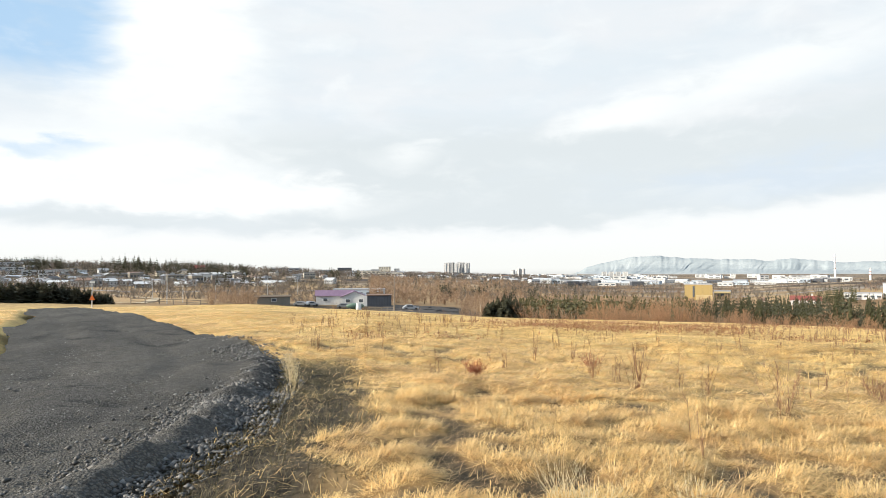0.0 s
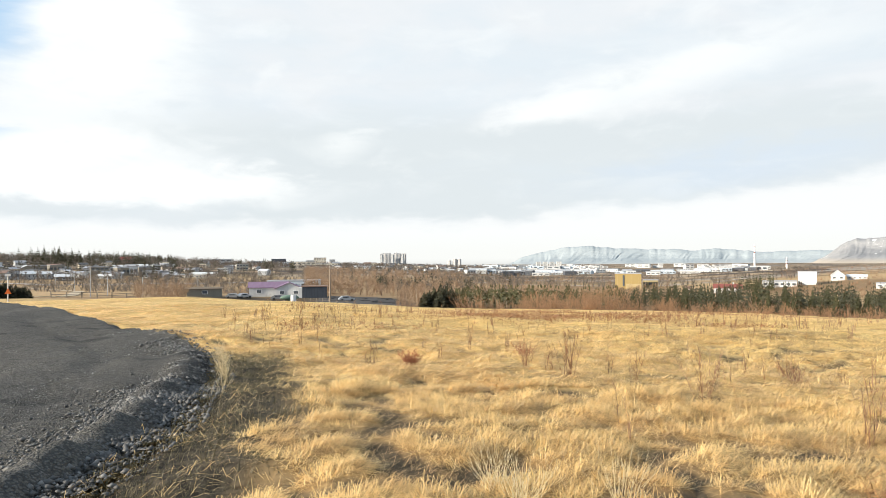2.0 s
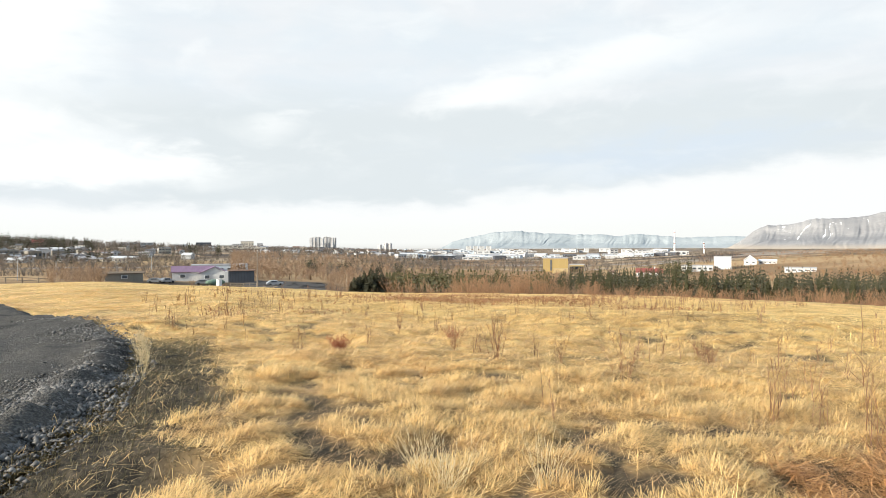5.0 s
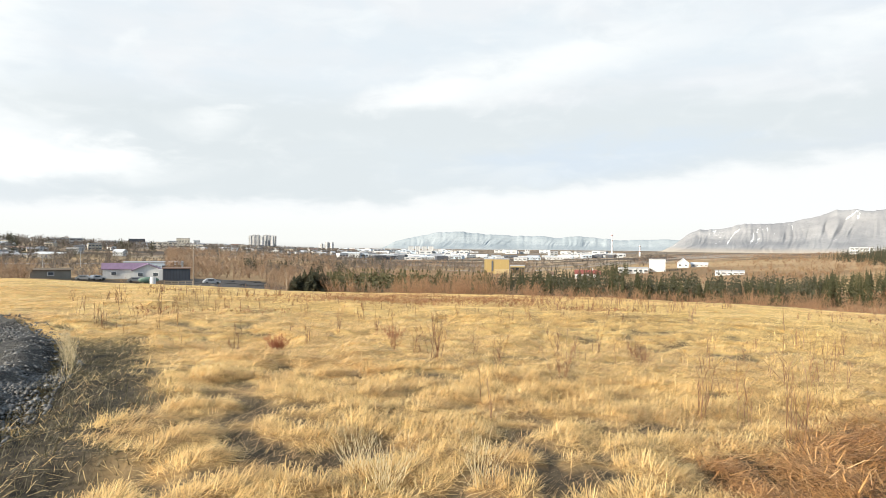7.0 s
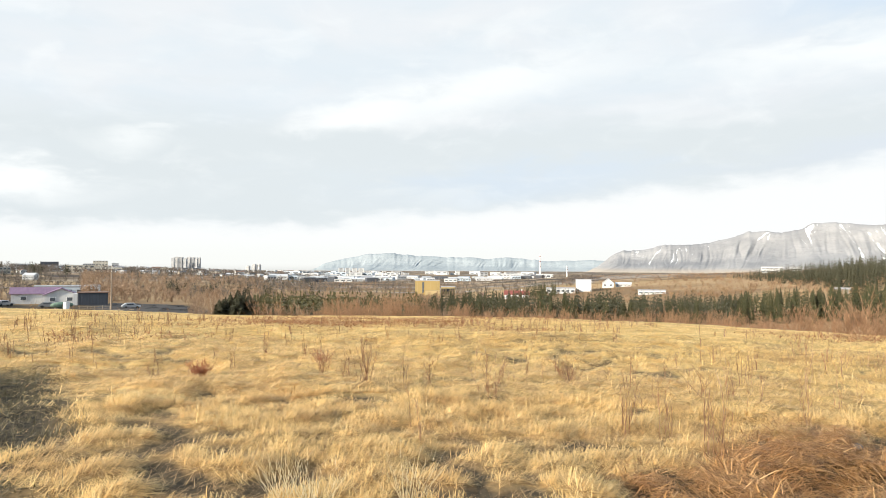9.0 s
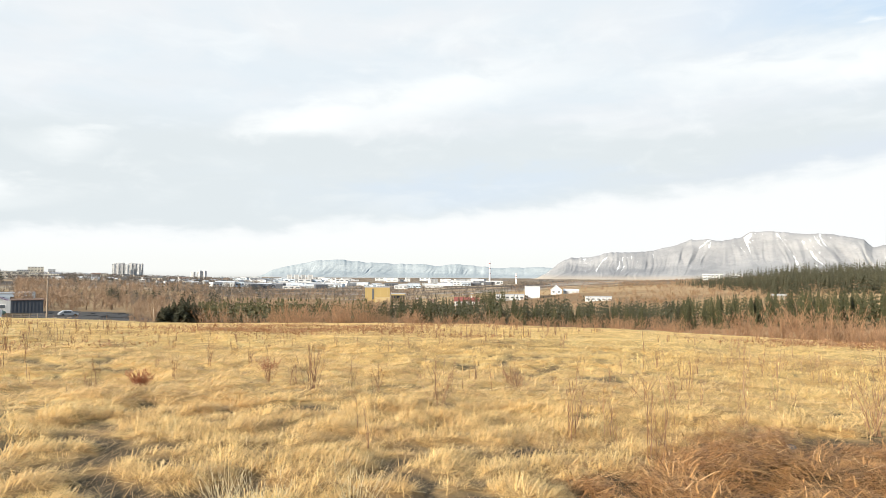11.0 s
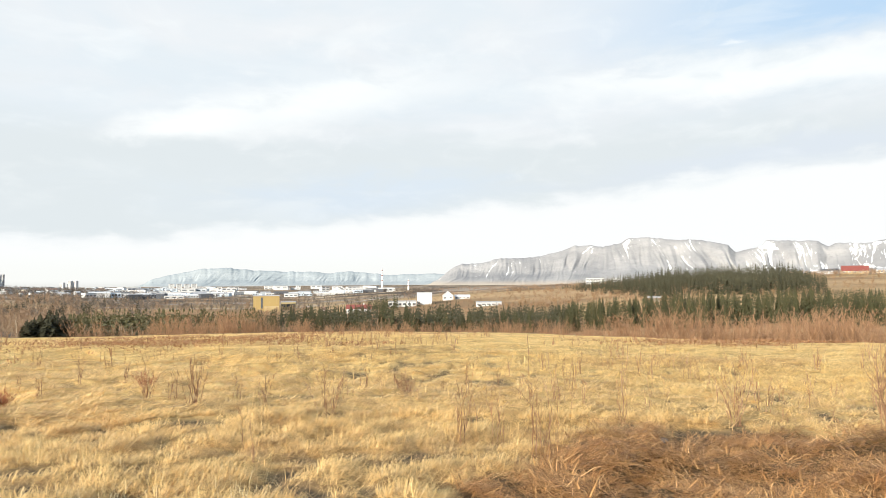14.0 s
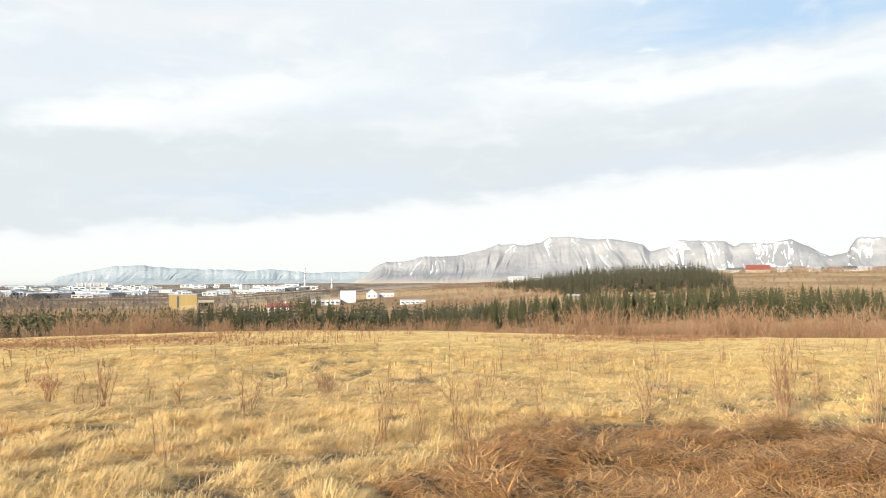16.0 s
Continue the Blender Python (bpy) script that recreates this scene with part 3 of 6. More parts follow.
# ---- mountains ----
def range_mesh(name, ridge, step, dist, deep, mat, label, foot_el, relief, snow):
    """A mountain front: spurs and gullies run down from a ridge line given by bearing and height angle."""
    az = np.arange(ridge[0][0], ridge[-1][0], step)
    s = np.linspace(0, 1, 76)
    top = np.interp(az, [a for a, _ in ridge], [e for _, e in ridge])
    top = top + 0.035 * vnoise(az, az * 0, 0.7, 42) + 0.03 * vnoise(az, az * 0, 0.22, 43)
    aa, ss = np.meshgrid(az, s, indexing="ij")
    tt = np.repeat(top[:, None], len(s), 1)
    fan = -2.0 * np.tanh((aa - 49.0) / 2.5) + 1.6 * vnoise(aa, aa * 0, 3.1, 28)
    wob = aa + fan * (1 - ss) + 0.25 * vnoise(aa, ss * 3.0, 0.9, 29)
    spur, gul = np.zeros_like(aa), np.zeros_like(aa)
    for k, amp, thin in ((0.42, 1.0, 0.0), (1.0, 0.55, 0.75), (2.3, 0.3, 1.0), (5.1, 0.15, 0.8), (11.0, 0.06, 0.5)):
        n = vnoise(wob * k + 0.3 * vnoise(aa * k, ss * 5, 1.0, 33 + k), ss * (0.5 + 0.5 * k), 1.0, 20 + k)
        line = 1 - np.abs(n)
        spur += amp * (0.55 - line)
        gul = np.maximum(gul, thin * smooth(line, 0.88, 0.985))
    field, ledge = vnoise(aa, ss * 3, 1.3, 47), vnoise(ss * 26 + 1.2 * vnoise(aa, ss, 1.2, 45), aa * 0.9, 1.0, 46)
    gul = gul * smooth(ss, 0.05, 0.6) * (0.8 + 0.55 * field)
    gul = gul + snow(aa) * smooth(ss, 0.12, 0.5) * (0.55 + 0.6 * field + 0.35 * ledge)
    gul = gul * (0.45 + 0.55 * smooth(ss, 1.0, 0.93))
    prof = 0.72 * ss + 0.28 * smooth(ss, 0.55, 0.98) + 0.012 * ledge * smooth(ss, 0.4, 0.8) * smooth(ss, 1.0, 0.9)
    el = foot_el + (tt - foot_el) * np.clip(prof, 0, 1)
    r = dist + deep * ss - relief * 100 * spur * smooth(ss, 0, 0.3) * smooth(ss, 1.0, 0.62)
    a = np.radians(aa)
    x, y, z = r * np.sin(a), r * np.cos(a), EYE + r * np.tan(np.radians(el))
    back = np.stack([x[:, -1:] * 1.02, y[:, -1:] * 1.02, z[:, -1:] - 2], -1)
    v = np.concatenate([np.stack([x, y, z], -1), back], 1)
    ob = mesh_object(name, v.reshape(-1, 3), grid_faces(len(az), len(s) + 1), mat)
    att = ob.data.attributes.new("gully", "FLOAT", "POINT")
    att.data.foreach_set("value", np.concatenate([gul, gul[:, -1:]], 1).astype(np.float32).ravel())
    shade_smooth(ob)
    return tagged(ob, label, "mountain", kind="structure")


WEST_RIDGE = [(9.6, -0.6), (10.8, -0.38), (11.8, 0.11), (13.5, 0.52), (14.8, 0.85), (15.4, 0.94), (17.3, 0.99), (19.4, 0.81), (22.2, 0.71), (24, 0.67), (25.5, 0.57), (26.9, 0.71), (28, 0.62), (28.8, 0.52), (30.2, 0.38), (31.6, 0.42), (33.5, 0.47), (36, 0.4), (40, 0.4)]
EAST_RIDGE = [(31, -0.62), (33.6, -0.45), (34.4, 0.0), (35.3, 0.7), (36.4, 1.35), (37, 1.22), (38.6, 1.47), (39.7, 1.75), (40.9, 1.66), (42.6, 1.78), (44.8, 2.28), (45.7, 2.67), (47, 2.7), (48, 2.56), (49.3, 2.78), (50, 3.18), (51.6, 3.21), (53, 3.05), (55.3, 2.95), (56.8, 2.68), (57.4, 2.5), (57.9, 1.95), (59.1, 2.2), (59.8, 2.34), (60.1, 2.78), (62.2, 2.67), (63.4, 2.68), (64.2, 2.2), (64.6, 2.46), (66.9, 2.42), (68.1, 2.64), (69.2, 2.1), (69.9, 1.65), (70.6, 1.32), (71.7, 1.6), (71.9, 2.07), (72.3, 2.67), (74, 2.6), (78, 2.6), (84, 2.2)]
# West rock and snow colours are paled and blued to carry the distance haze.
range_mesh("mountain_west", WEST_RIDGE, 0.06, 4450, 330, rock_material("hazed_far_mountain", (0.265, 0.30, 0.322), (0.315, 0.348, 0.368), 100.0, -0.40, -22.0, (0.42, 0.44, 0.46)), "long flat-topped mountain across the bay, coloured pale blue-grey by distance haze", -0.62, 0.3, lambda a: 0.0 * a)
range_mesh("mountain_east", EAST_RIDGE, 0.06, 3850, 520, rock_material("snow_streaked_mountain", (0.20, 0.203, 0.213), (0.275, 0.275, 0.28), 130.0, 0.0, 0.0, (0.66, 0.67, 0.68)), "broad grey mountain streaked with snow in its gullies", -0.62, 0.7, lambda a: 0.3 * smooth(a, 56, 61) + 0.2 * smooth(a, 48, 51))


# ---- plants ----
def strips(base, mid, tip, width, side):
    """Thin tapering blades in two lengths: three triangles each."""
    n = len(base)
    s = side * (width[:, None] * 0.5)
    v = np.stack([base - s, base + s, mid - s * 0.75, mid + s * 0.75, tip], 1).reshape(-1, 3)
    k = np.arange(n)[:, None] * 5
    f = np.stack([k + [0, 1, 3], k + [0, 3, 2], k + [2, 3, 4]], 1).reshape(-1, 3)
    return v, f


def join(chunks):
    vs, fs, off = [], [], 0
    for v, f in chunks:
        vs.append(v)
        fs.append(f + off)
        off += len(v)
    return np.concatenate(vs), np.concatenate(fs)


def short_turf(x, y):
    """1 where the turf beside the road is worn short, 0 in the long grass."""
    d = x - np.interp(y, EDGE_Y, EDGE_X)
    reach = 1.3 + 0.4 * vnoise(x, y, 1.0, 50)
    return smooth(d, reach + 0.25, reach - 0.35) * smooth(y, 13.0, 11.2)


def combed(n, r0, r1, width, length, lift, fill, seed, bent=True, strays=0.004):
    """Dead grass combed over by the wind: blades that drape over the tussocks and leave the hollows open."""
    rng = np.random.default_rng(seed)
    az, r = np.radians(rng.uniform(-37, 79, n)), np.sqrt(rng.uniform(r0**2, r1**2, n))
    x, y = r * np.sin(az), r * np.cos(az)
    t = tuft_at(x, y)
    grow = smooth(t + 0.22 * vnoise(x, y, 0.9, 60) + 0.16 * vnoise(x, y, 3.5, 61) + 0.30 * vnoise(x, y, 0.24, 64) + fill, 0.0, 0.30)
    keep = (on_road(x, y) < 0.1) & (rng.random(n) < grow) & (rng.random(n) > 0.97 * short_turf(x, y)) & (rng.random(n) > in_mat(x, y)) & (rng.random(n) > 0.93 * rust_spot(x, y))
    x, y, t = x[keep], y[keep], t[keep]
    n = len(x)
    gx, gy = (tuft_at(x + 0.06, y) - t) / 0.06, (tuft_at(x, y + 0.06) - t) / 0.06
    way = 0.25 + 0.9 * vnoise(x, y, 1.9, 62) + 1.1 * vnoise(x, y, 0.3, 63) + rng.normal(0, 0.8 if r1 < 9 else 0.5, n)
    dx, dy = np.cos(way) - 0.30 * gx, np.sin(way) - 0.30 * gy
    norm = np.hypot(dx, dy) + 1e-6
    dx, dy = dx / norm, dy / norm
    l = length * rng.uniform(0.5, 1.4, n) * (0.75 + 0.5 * t)
    up = lift * np.minimum(rng.gamma(1.6, 0.6, n), 2.2) * (0.5 + t)
    stray = rng.random(n) < strays
    up = np.where(stray, up + 0.45 * l, up)
    base = np.stack([x, y, height(x, y) + lift * rng.random(n) * 0.6], -1)
    reach = np.where(stray, 0.4, 1.0) * l
    tip = base + np.stack([dx * reach, dy * reach, 0 * l], -1)
    tip[:, 2] = height(tip[:, 0], tip[:, 1]) + 0.5 * up + stray * 0.4 * l
    w = width * rng.uniform(0.6, 1.4, n)
    side = np.stack([-dy, dx, 0 * dx], -1)
    mid = 0.5 * (base + tip)
    if not bent:
        mid[:, 2] += up
        half = side * w[:, None] * 0.7
        v = np.stack([base - half, base + half, 2 * mid - 0.5 * (base + tip) + 0.5 * (tip - base)], 1).reshape(-1, 3)
        return v, np.arange(len(v)).reshape(-1, 3)
    mid[:, 2] = height(mid[:, 0], mid[:, 1]) + up
    return strips(base, mid, tip, w, side)


def build_grass():
    near = combed(290000, 3.2, 8.6, 0.0042, 0.16, 0.042, -0.14, 1, True, 0.006)
    mid = combed(230000, 8.4, 17, 0.0066, 0.20, 0.027, -0.03, 2, True, 0.003)
    far = combed(190000, 16.6, 34, 0.015, 0.40, 0.011, 0.14, 3, False, 0.0)
    rim = combed(120000, 33, 76, 0.034, 0.6, 0.010, 0.45, 4, False, 0.0)
    v, f = join([near, mid, far, rim])
    tagged(mesh_object("dry_grass", v, f, MAT["straw"]), "long dead straw-coloured grass in wind-combed tufts", "grass", kind="stuff")


build_grass()


def rust_patches():
    """Low rust-brown growth in patches of the field."""
    rng = np.random.default_rng(14)
    n = 110000
    az, rr = np.radians(rng.uniform(-8, 78, n)), np.sqrt(rng.uniform(13**2, 37**2, n))
    x, y = rr * np.sin(az), rr * np.cos(az)
    keep = rng.random(n) < rust_spot(x, y)
    x, y = x[keep], y[keep]
    n = len(x)
    th = rng.uniform(0, 6.28, n)
    d = np.stack([np.cos(th), np.sin(th), 0 * th], -1)
    l = rng.uniform(0.08, 0.2, n)[:, None]
    base = np.stack([x, y, height(x, y) + rng.uniform(0.03, 0.12, n)], -1)
    mid = base + l * (0.45 * d + [0, 0, 0.28])
    tip = mid + l * (0.55 * d + [0, 0, 0.04])
    v, f = strips(base, mid, tip, rng.uniform(0.015, 0.04, n), np.stack([-d[:, 1], d[:, 0], 0 * th], -1))
    tagged(mesh_object("rust_growth", v, f, MAT["rust_grass"]), "low rust-brown dead growth in patches of the field", "dead plants", kind="stuff")


rust_patches()


def build_thatch():
    """The flattened litter between the tufts, lying almost flat."""
    rng = np.random.default_rng(11)
    chunks = []
    for n, r0, r1, w, ln in ((70000, 3.4, 8, 0.0022, 0.16), (60000, 8, 18, 0.005, 0.18)):
        az = np.radians(rng.uniform(-37, 79, n))
        r = np.sqrt(rng.uniform(r0**2, r1**2, n))
        x, y = r * np.sin(az), r * np.cos(az)
        keep = (on_road(x, y) < 0.2) & (rng.random(n) > 0.93 * short_turf(x, y)) & (rng.random(n) < 0.1 + 1.1 * cover(x, y)) & (in_mat(x, y) < 0.3)
        x, y = x[keep], y[keep]
        n = len(x)
        th = np.radians(20) + rng.normal(0, 0.9, n)
        d = np.stack([np.cos(th), np.sin(th), 0 * th], -1)
        base = np.stack([x, y, height(x, y) + 0.004], -1)
        l = (ln * rng.uniform(0.4, 1.2, n))[:, None]
        lift = rng.uniform(0.0, 0.3, n)[:, None] * np.array([0, 0, 1.0])
        mid = base + l * (0.5 * d + lift)
        tip = mid + l * (0.5 * d - lift * 0.8)
        side = np.stack([-d[:, 1], d[:, 0], 0 * th], -1) * (w * rng.uniform(0.5, 1.3, n))[:, None]
        v = np.stack([base - side, base + side, tip + 2 * (mid - 0.5 * (base + tip))], 1).reshape(-1, 3)
        chunks.append((v, np.arange(len(v)).reshape(-1, 3)))
    v, f = join(chunks)
    tagged(mesh_object("grass_litter", v, f, MAT["litter"]), "flattened brownish dead grass litter between the tufts", "grass", kind="stuff")


build_thatch()


def build_stubble():
    """The short worn turf beside the road."""
    rng = np.random.default_rng(16)
    n = 60000
    y = rng.uniform(2.5, 13.2, n)
    x = np.interp(y, EDGE_Y, EDGE_X) + rng.uniform(0.05, 2.2, n)
    keep = rng.random(n) < short_turf(x, y) * (0.65 + 0.5 * vnoise(x, y, 0.4, 55))
    x, y = x[keep], y[keep]
    n = len(x)
    base = np.stack([x, y, height(x, y) - 0.005], -1)
    tip = base + np.stack([rng.normal(0.015, 0.03, n), rng.normal(0, 0.03, n), rng.gamma(2.0, 0.018, n)], -1)
    th = rng.uniform(0, 3.14, n)
    side = np.stack([np.cos(th), np.sin(th), 0 * th], -1) * rng.uniform(0.002, 0.005, n)[:, None]
    v = np.stack([base - side, base + side, tip], 1).reshape(-1, 3)
    tagged(mesh_object("short_turf", v, np.arange(len(v)).reshape(-1, 3), MAT["stubble"]), "short worn grey-green turf beside the gravel road", "grass", kind="stuff")


build_stubble()


def build_mat():
    """Flattened brown plant stems in a tangle."""
    rng = np.random.default_rng(12)
    n = 135000
    x, y = rng.uniform(2.6, 11, n), rng.uniform(0.3, 5.4, n)
    keep = (rng.random(n) < in_mat(x, y)) & (np.hypot(x, y) > 3.2) & (np.degrees(np.arctan2(x, y)) < 80)
    x, y = x[keep], y[keep]
    n = len(x)
    heap = 0.34 * np.clip(vnoise(x, y, 0.45, 70) + 0.2, 0, 1) + 0.12 * np.clip(vnoise(x, y, 0.26, 71), 0, 1)
    hole = rng.random(n) < smooth(vnoise(x, y, 0.33, 73), 0.15, -0.25) * 0.97
    heap[hole] = 0
    th = 1.4 * np.pi * vnoise(x, y, 0.4, 72) + rng.normal(0, 0.8, n)
    d = np.stack([np.cos(th), np.sin(th), rng.normal(0, 0.16, n)], -1)
    base = np.stack([x, y, height(x, y) + heap * rng.random(n) ** 0.5], -1)
    l = (rng.uniform(0.10, 0.36, n))[:, None]
    mid = base + l * 0.5 * d + np.array([0, 0, 0.02]) * rng.normal(0.6, 1, n)[:, None]
    tip = mid + l * 0.5 * d * [1, 1, -0.6] + l * 0.18 * rng.normal(0, 1, (n, 3)) * [1, 1, 0.3]
    v, f = strips(base, mid, tip, rng.gamma(3.0, 0.0017, n).clip(0.0025, 0.010), np.stack([-d[:, 1], d[:, 0], 0 * th], -1))
    tagged(mesh_object("flattened_stems", v, f, MAT["mat"]), "tangled heap of flattened brown dead plant stems", "dead plants", kind="stuff")


build_mat()


def stalks(n, tall, fan, forks, thick, seed, zig=0.06):
    """Dead upright stems from one root, each forking into a few twigs."""
    rng = np.random.default_rng(seed)
    chunks = []
    for _ in range(n):
        th, lean = rng.uniform(0, 2 * np.pi), fan * rng.random() ** 0.7
        d = np.array([math.cos(th) * lean, math.sin(th) * lean, 1.0])
        h = tall * rng.uniform(0.55, 1.0)
        p = np.array([rng.normal(0, 0.035), rng.normal(0, 0.035), -0.03])
        pts = [p]
        for _k in range(4):
            p = p + d * h / 4 + rng.normal(0, zig * h / 4, 3) * [1, 1, 0]
            d = d + rng.normal(0, zig, 3) * [1, 1, 0]
            pts.append(p)
        pairs = [(pts[k], pts[k + 1], thick * (1 - 0.2 * k)) for k in range(4)]
        for _k in range(forks):
            s = rng.integers(1, 4)
            a = pts[s] + (pts[s + 1] - pts[s]) * rng.random()
            w = np.array([rng.normal(0, 0.45), rng.normal(0, 0.45), 1.0])
            pairs.append((a, a + w * h * rng.uniform(0.12, 0.3), thick * 0.5))
        for a, b, w in pairs:
            for turn in (0.0, 1.6):
                side = np.array([[math.cos(turn + th), math.sin(turn + th), 0]])
                chunks.append(strips(a[None], ((a + b) / 2)[None], b[None] + 0.0, np.array([w * 1.25]), side))
    return join(chunks)


def plant(name, x, y, tall, n, fan, forks, thick, mat, label, category, group, seed):
    v, f = stalks(n, tall, fan, forks, thick, seed)
    ob = mesh_object(name, v, f, MAT[mat])
    ob.matrix_basis = pose(x, y, hz(x, y), 0, 0, 0)
    return tagged(ob, label, category, group)


def build_stalk_plants():
    # x, y, height, stems
    fans = [(3.68, 7.51, 0.70, 13), (3.40, 8.93, 0.52, 7), (2.52, 8.92, 0.68, 14), (7.43, 4.57, 0.8, 15), (13.79, 6.86, 0.66, 10), (2.17, 10.03, 0.55, 14), (7.57, 7.37, 0.66, 7), (8.2, 4.72, 0.7, 5)]
    for i, (x, y, h, n) in enumerate(fans):
        plant("dead_shrub", x, y, h, n, 0.42, 4, 0.0095, "stem", "fan of dry red-brown plant stalks standing in the grass", "dead shrub", "dead shrubs in the field", 100 + i)
    tall = [(4.45, 4.67, 1.12, 6), (4.30, 5.66, 0.66, 6), (8.26, 3.34, 1.12, 22), (9.77, 3.53, 0.95, 6), (9.03, 2.63, 1.1, 8), (4.57, 5.35, 0.6, 4), (2.34, 6.49, 0.45, 2), (2.18, 5.86, 0.4, 2), (-4.98, 22.66, 0.55, 6)]
    for i, (x, y, h, n) in enumerate(tall):
        plant("dead_shrub", x, y, h, n, 0.2, 6, 0.0095, "stem", "tall bare brown stalks rising from the dead grass", "dead shrub", "dead shrubs in the field", 130 + i)
    pairs = [(4.48, 8.55, 0.45, 3), (5.17, 9.33, 0.6, 3), (3.07, 9.05, 0.6, 3), (1.01, 11.20, 0.42, 6), (1.64, 12.53, 0.63, 6), (-0.14, 10.73, 0.4, 6), (2.29, 12.15, 0.41, 6), (2.4, 9.61, 0.5, 6), (11.22, 8.62, 0.46, 5), (14.16, 6.21, 0.5, 5)]
    for i, (x, y, h, n) in enumerate(pairs):
        plant("dead_shrub", x, y, h, n, 0.24, 4, 0.009, "stem", "thin dry brown stalks standing in the grass", "dead shrub", "dead shrubs in the field", 160 + i)
    red = [(0.48, 10.78, 0.28, 80), (2.39, 11.24, 0.28, 26)]
    for i, (x, y, h, n) in enumerate(red):
        plant("low_bush", x, y, h, n, 1.0, 5, 0.010, "red_twig", "low bare bush of fine red twigs", "bush", "red bushes in the field", 190 + i)
    for i, (x, y, h, n) in enumerate([(5.74, 9.22, 0.36, 24), (5.5, 8.61, 0.3, 20)]):
        plant("low_bush", x, y, h, n, 0.75, 3, 0.010, "stem", "small orange-brown bush of dry twigs", "bush", "brown bushes in the field", 195 + i)
    # pale bleached grass stalks standing taller than the rest
    pale = [(0.77, 4.66, 0.36, 46), (0.92, 4.36, 0.42, 46), (1.51, 4.21, 0.42, 40), (-2.33, 10.5, 0.30, 70), (-2.55, 11.4, 0.30, 70), (-2.12, 9.7, 0.28, 60), (-2.75, 12.1, 0.28, 60), (-2.0, 9.0, 0.22, 30), (-1.9, 8.3, 0.2, 22)]
    for i, (x, y, h, n) in enumerate(pale):
        plant("tall_grass_tuft", x, y, h, n, 0.85, 1, 0.0042, "pale", "tuft of bleached pale upright grass stalks", "grass tuft", "pale grass tufts", 210 + i)


build_stalk_plants()


def build_scattered_stems():
    rng = np.random.default_rng(21)
    chunks = []
    for _ in range(950):
        az, r = rng.uniform(-12, 78), math.sqrt(rng.uniform(7.0**2, 30**2))
        x, y, z = at(az, r)
        patchy = float(vnoise(np.array([x]), np.array([y]), 3.0, 80)[0])
        if patchy < -0.1 or float(in_mat(np.array([x]), np.array([y]))[0]) > 0.3 or float(short_turf(np.array([x]), np.array([y]))[0]) > 0.2:
            continue
        v, f = stalks(int(rng.integers(1, 5)), rng.uniform(0.22, 0.62), 0.2, 2, 0.006 + 0.0004 * r, int(rng.integers(1e6)))
        chunks.append((v + [x, y, z], f))
    v, f = join(chunks)
    tagged(mesh_object("dry_stems", v, f, MAT["stem"]), "scattered thin brown dead stems among the grass", "dead plants", kind="stuff")


build_scattered_stems()


# ---- bare scrub and trees ----
def bare_tree(tall, stems, twigs, thick, seed, spread=0.35, twig_w=0.022):
    """A leafless multi-stemmed shrub or tree: stems, limbs and fine twigs."""
    rng = np.random.default_rng(seed)
    a, b, w = [], [], []
    for _ in range(stems):
        th, lean = rng.uniform(0, 2 * np.pi), spread * rng.random()
        d = np.array([math.cos(th) * lean, math.sin(th) * lean, 1.0])
        h = tall * rng.uniform(0.65, 1.0)
        p, pts = np.array([rng.normal(0, 0.05) * tall, rng.normal(0, 0.05) * tall, -0.1]), []
        for k in range(5):
            q = p + d * h / 5
            a.append(p), b.append(q), w.append(thick * (1 - 0.17 * k))
            pts.append((p, q))
            p, d = q, d + rng.normal(0, 0.1, 3) * [1, 1, 0]
        for _t in range(twigs):
            k = int(rng.integers(1, 5))
            p0, q0 = pts[k]
            s = p0 + (q0 - p0) * rng.random()
            th2 = rng.uniform(0, 2 * np.pi)
            l = h * rng.uniform(0.1, 0.28) * (1.2 - 0.15 * k)
            e = s + np.array([math.cos(th2) * 0.55, math.sin(th2) * 0.55, rng.uniform(0.5, 1.1)]) * l
            a.append(s), b.append(e), w.append(twig_w)
            for _u in range(2):
                s2 = s + (e - s) * rng.uniform(0.3, 0.9)
                e2 = s2 + np.array([rng.normal(0, 0.5), rng.normal(0, 0.5), rng.uniform(0.3, 1.0)]) * l * 0.55
                a.append(s2), b.append(e2), w.append(twig_w * 0.7)
    a, b, w = np.array(a), np.array(b), np.array(w)
    th = rng.uniform(0, np.pi, len(a))
    side = np.stack([np.cos(th), np.sin(th), 0 * th], -1) * (w[:, None] * 0.55)
    v = np.stack([a - side, a + side, b + (b - a) * 0.15], 1).reshape(-1, 3)
    return v, np.arange(len(v)).reshape(-1, 3)


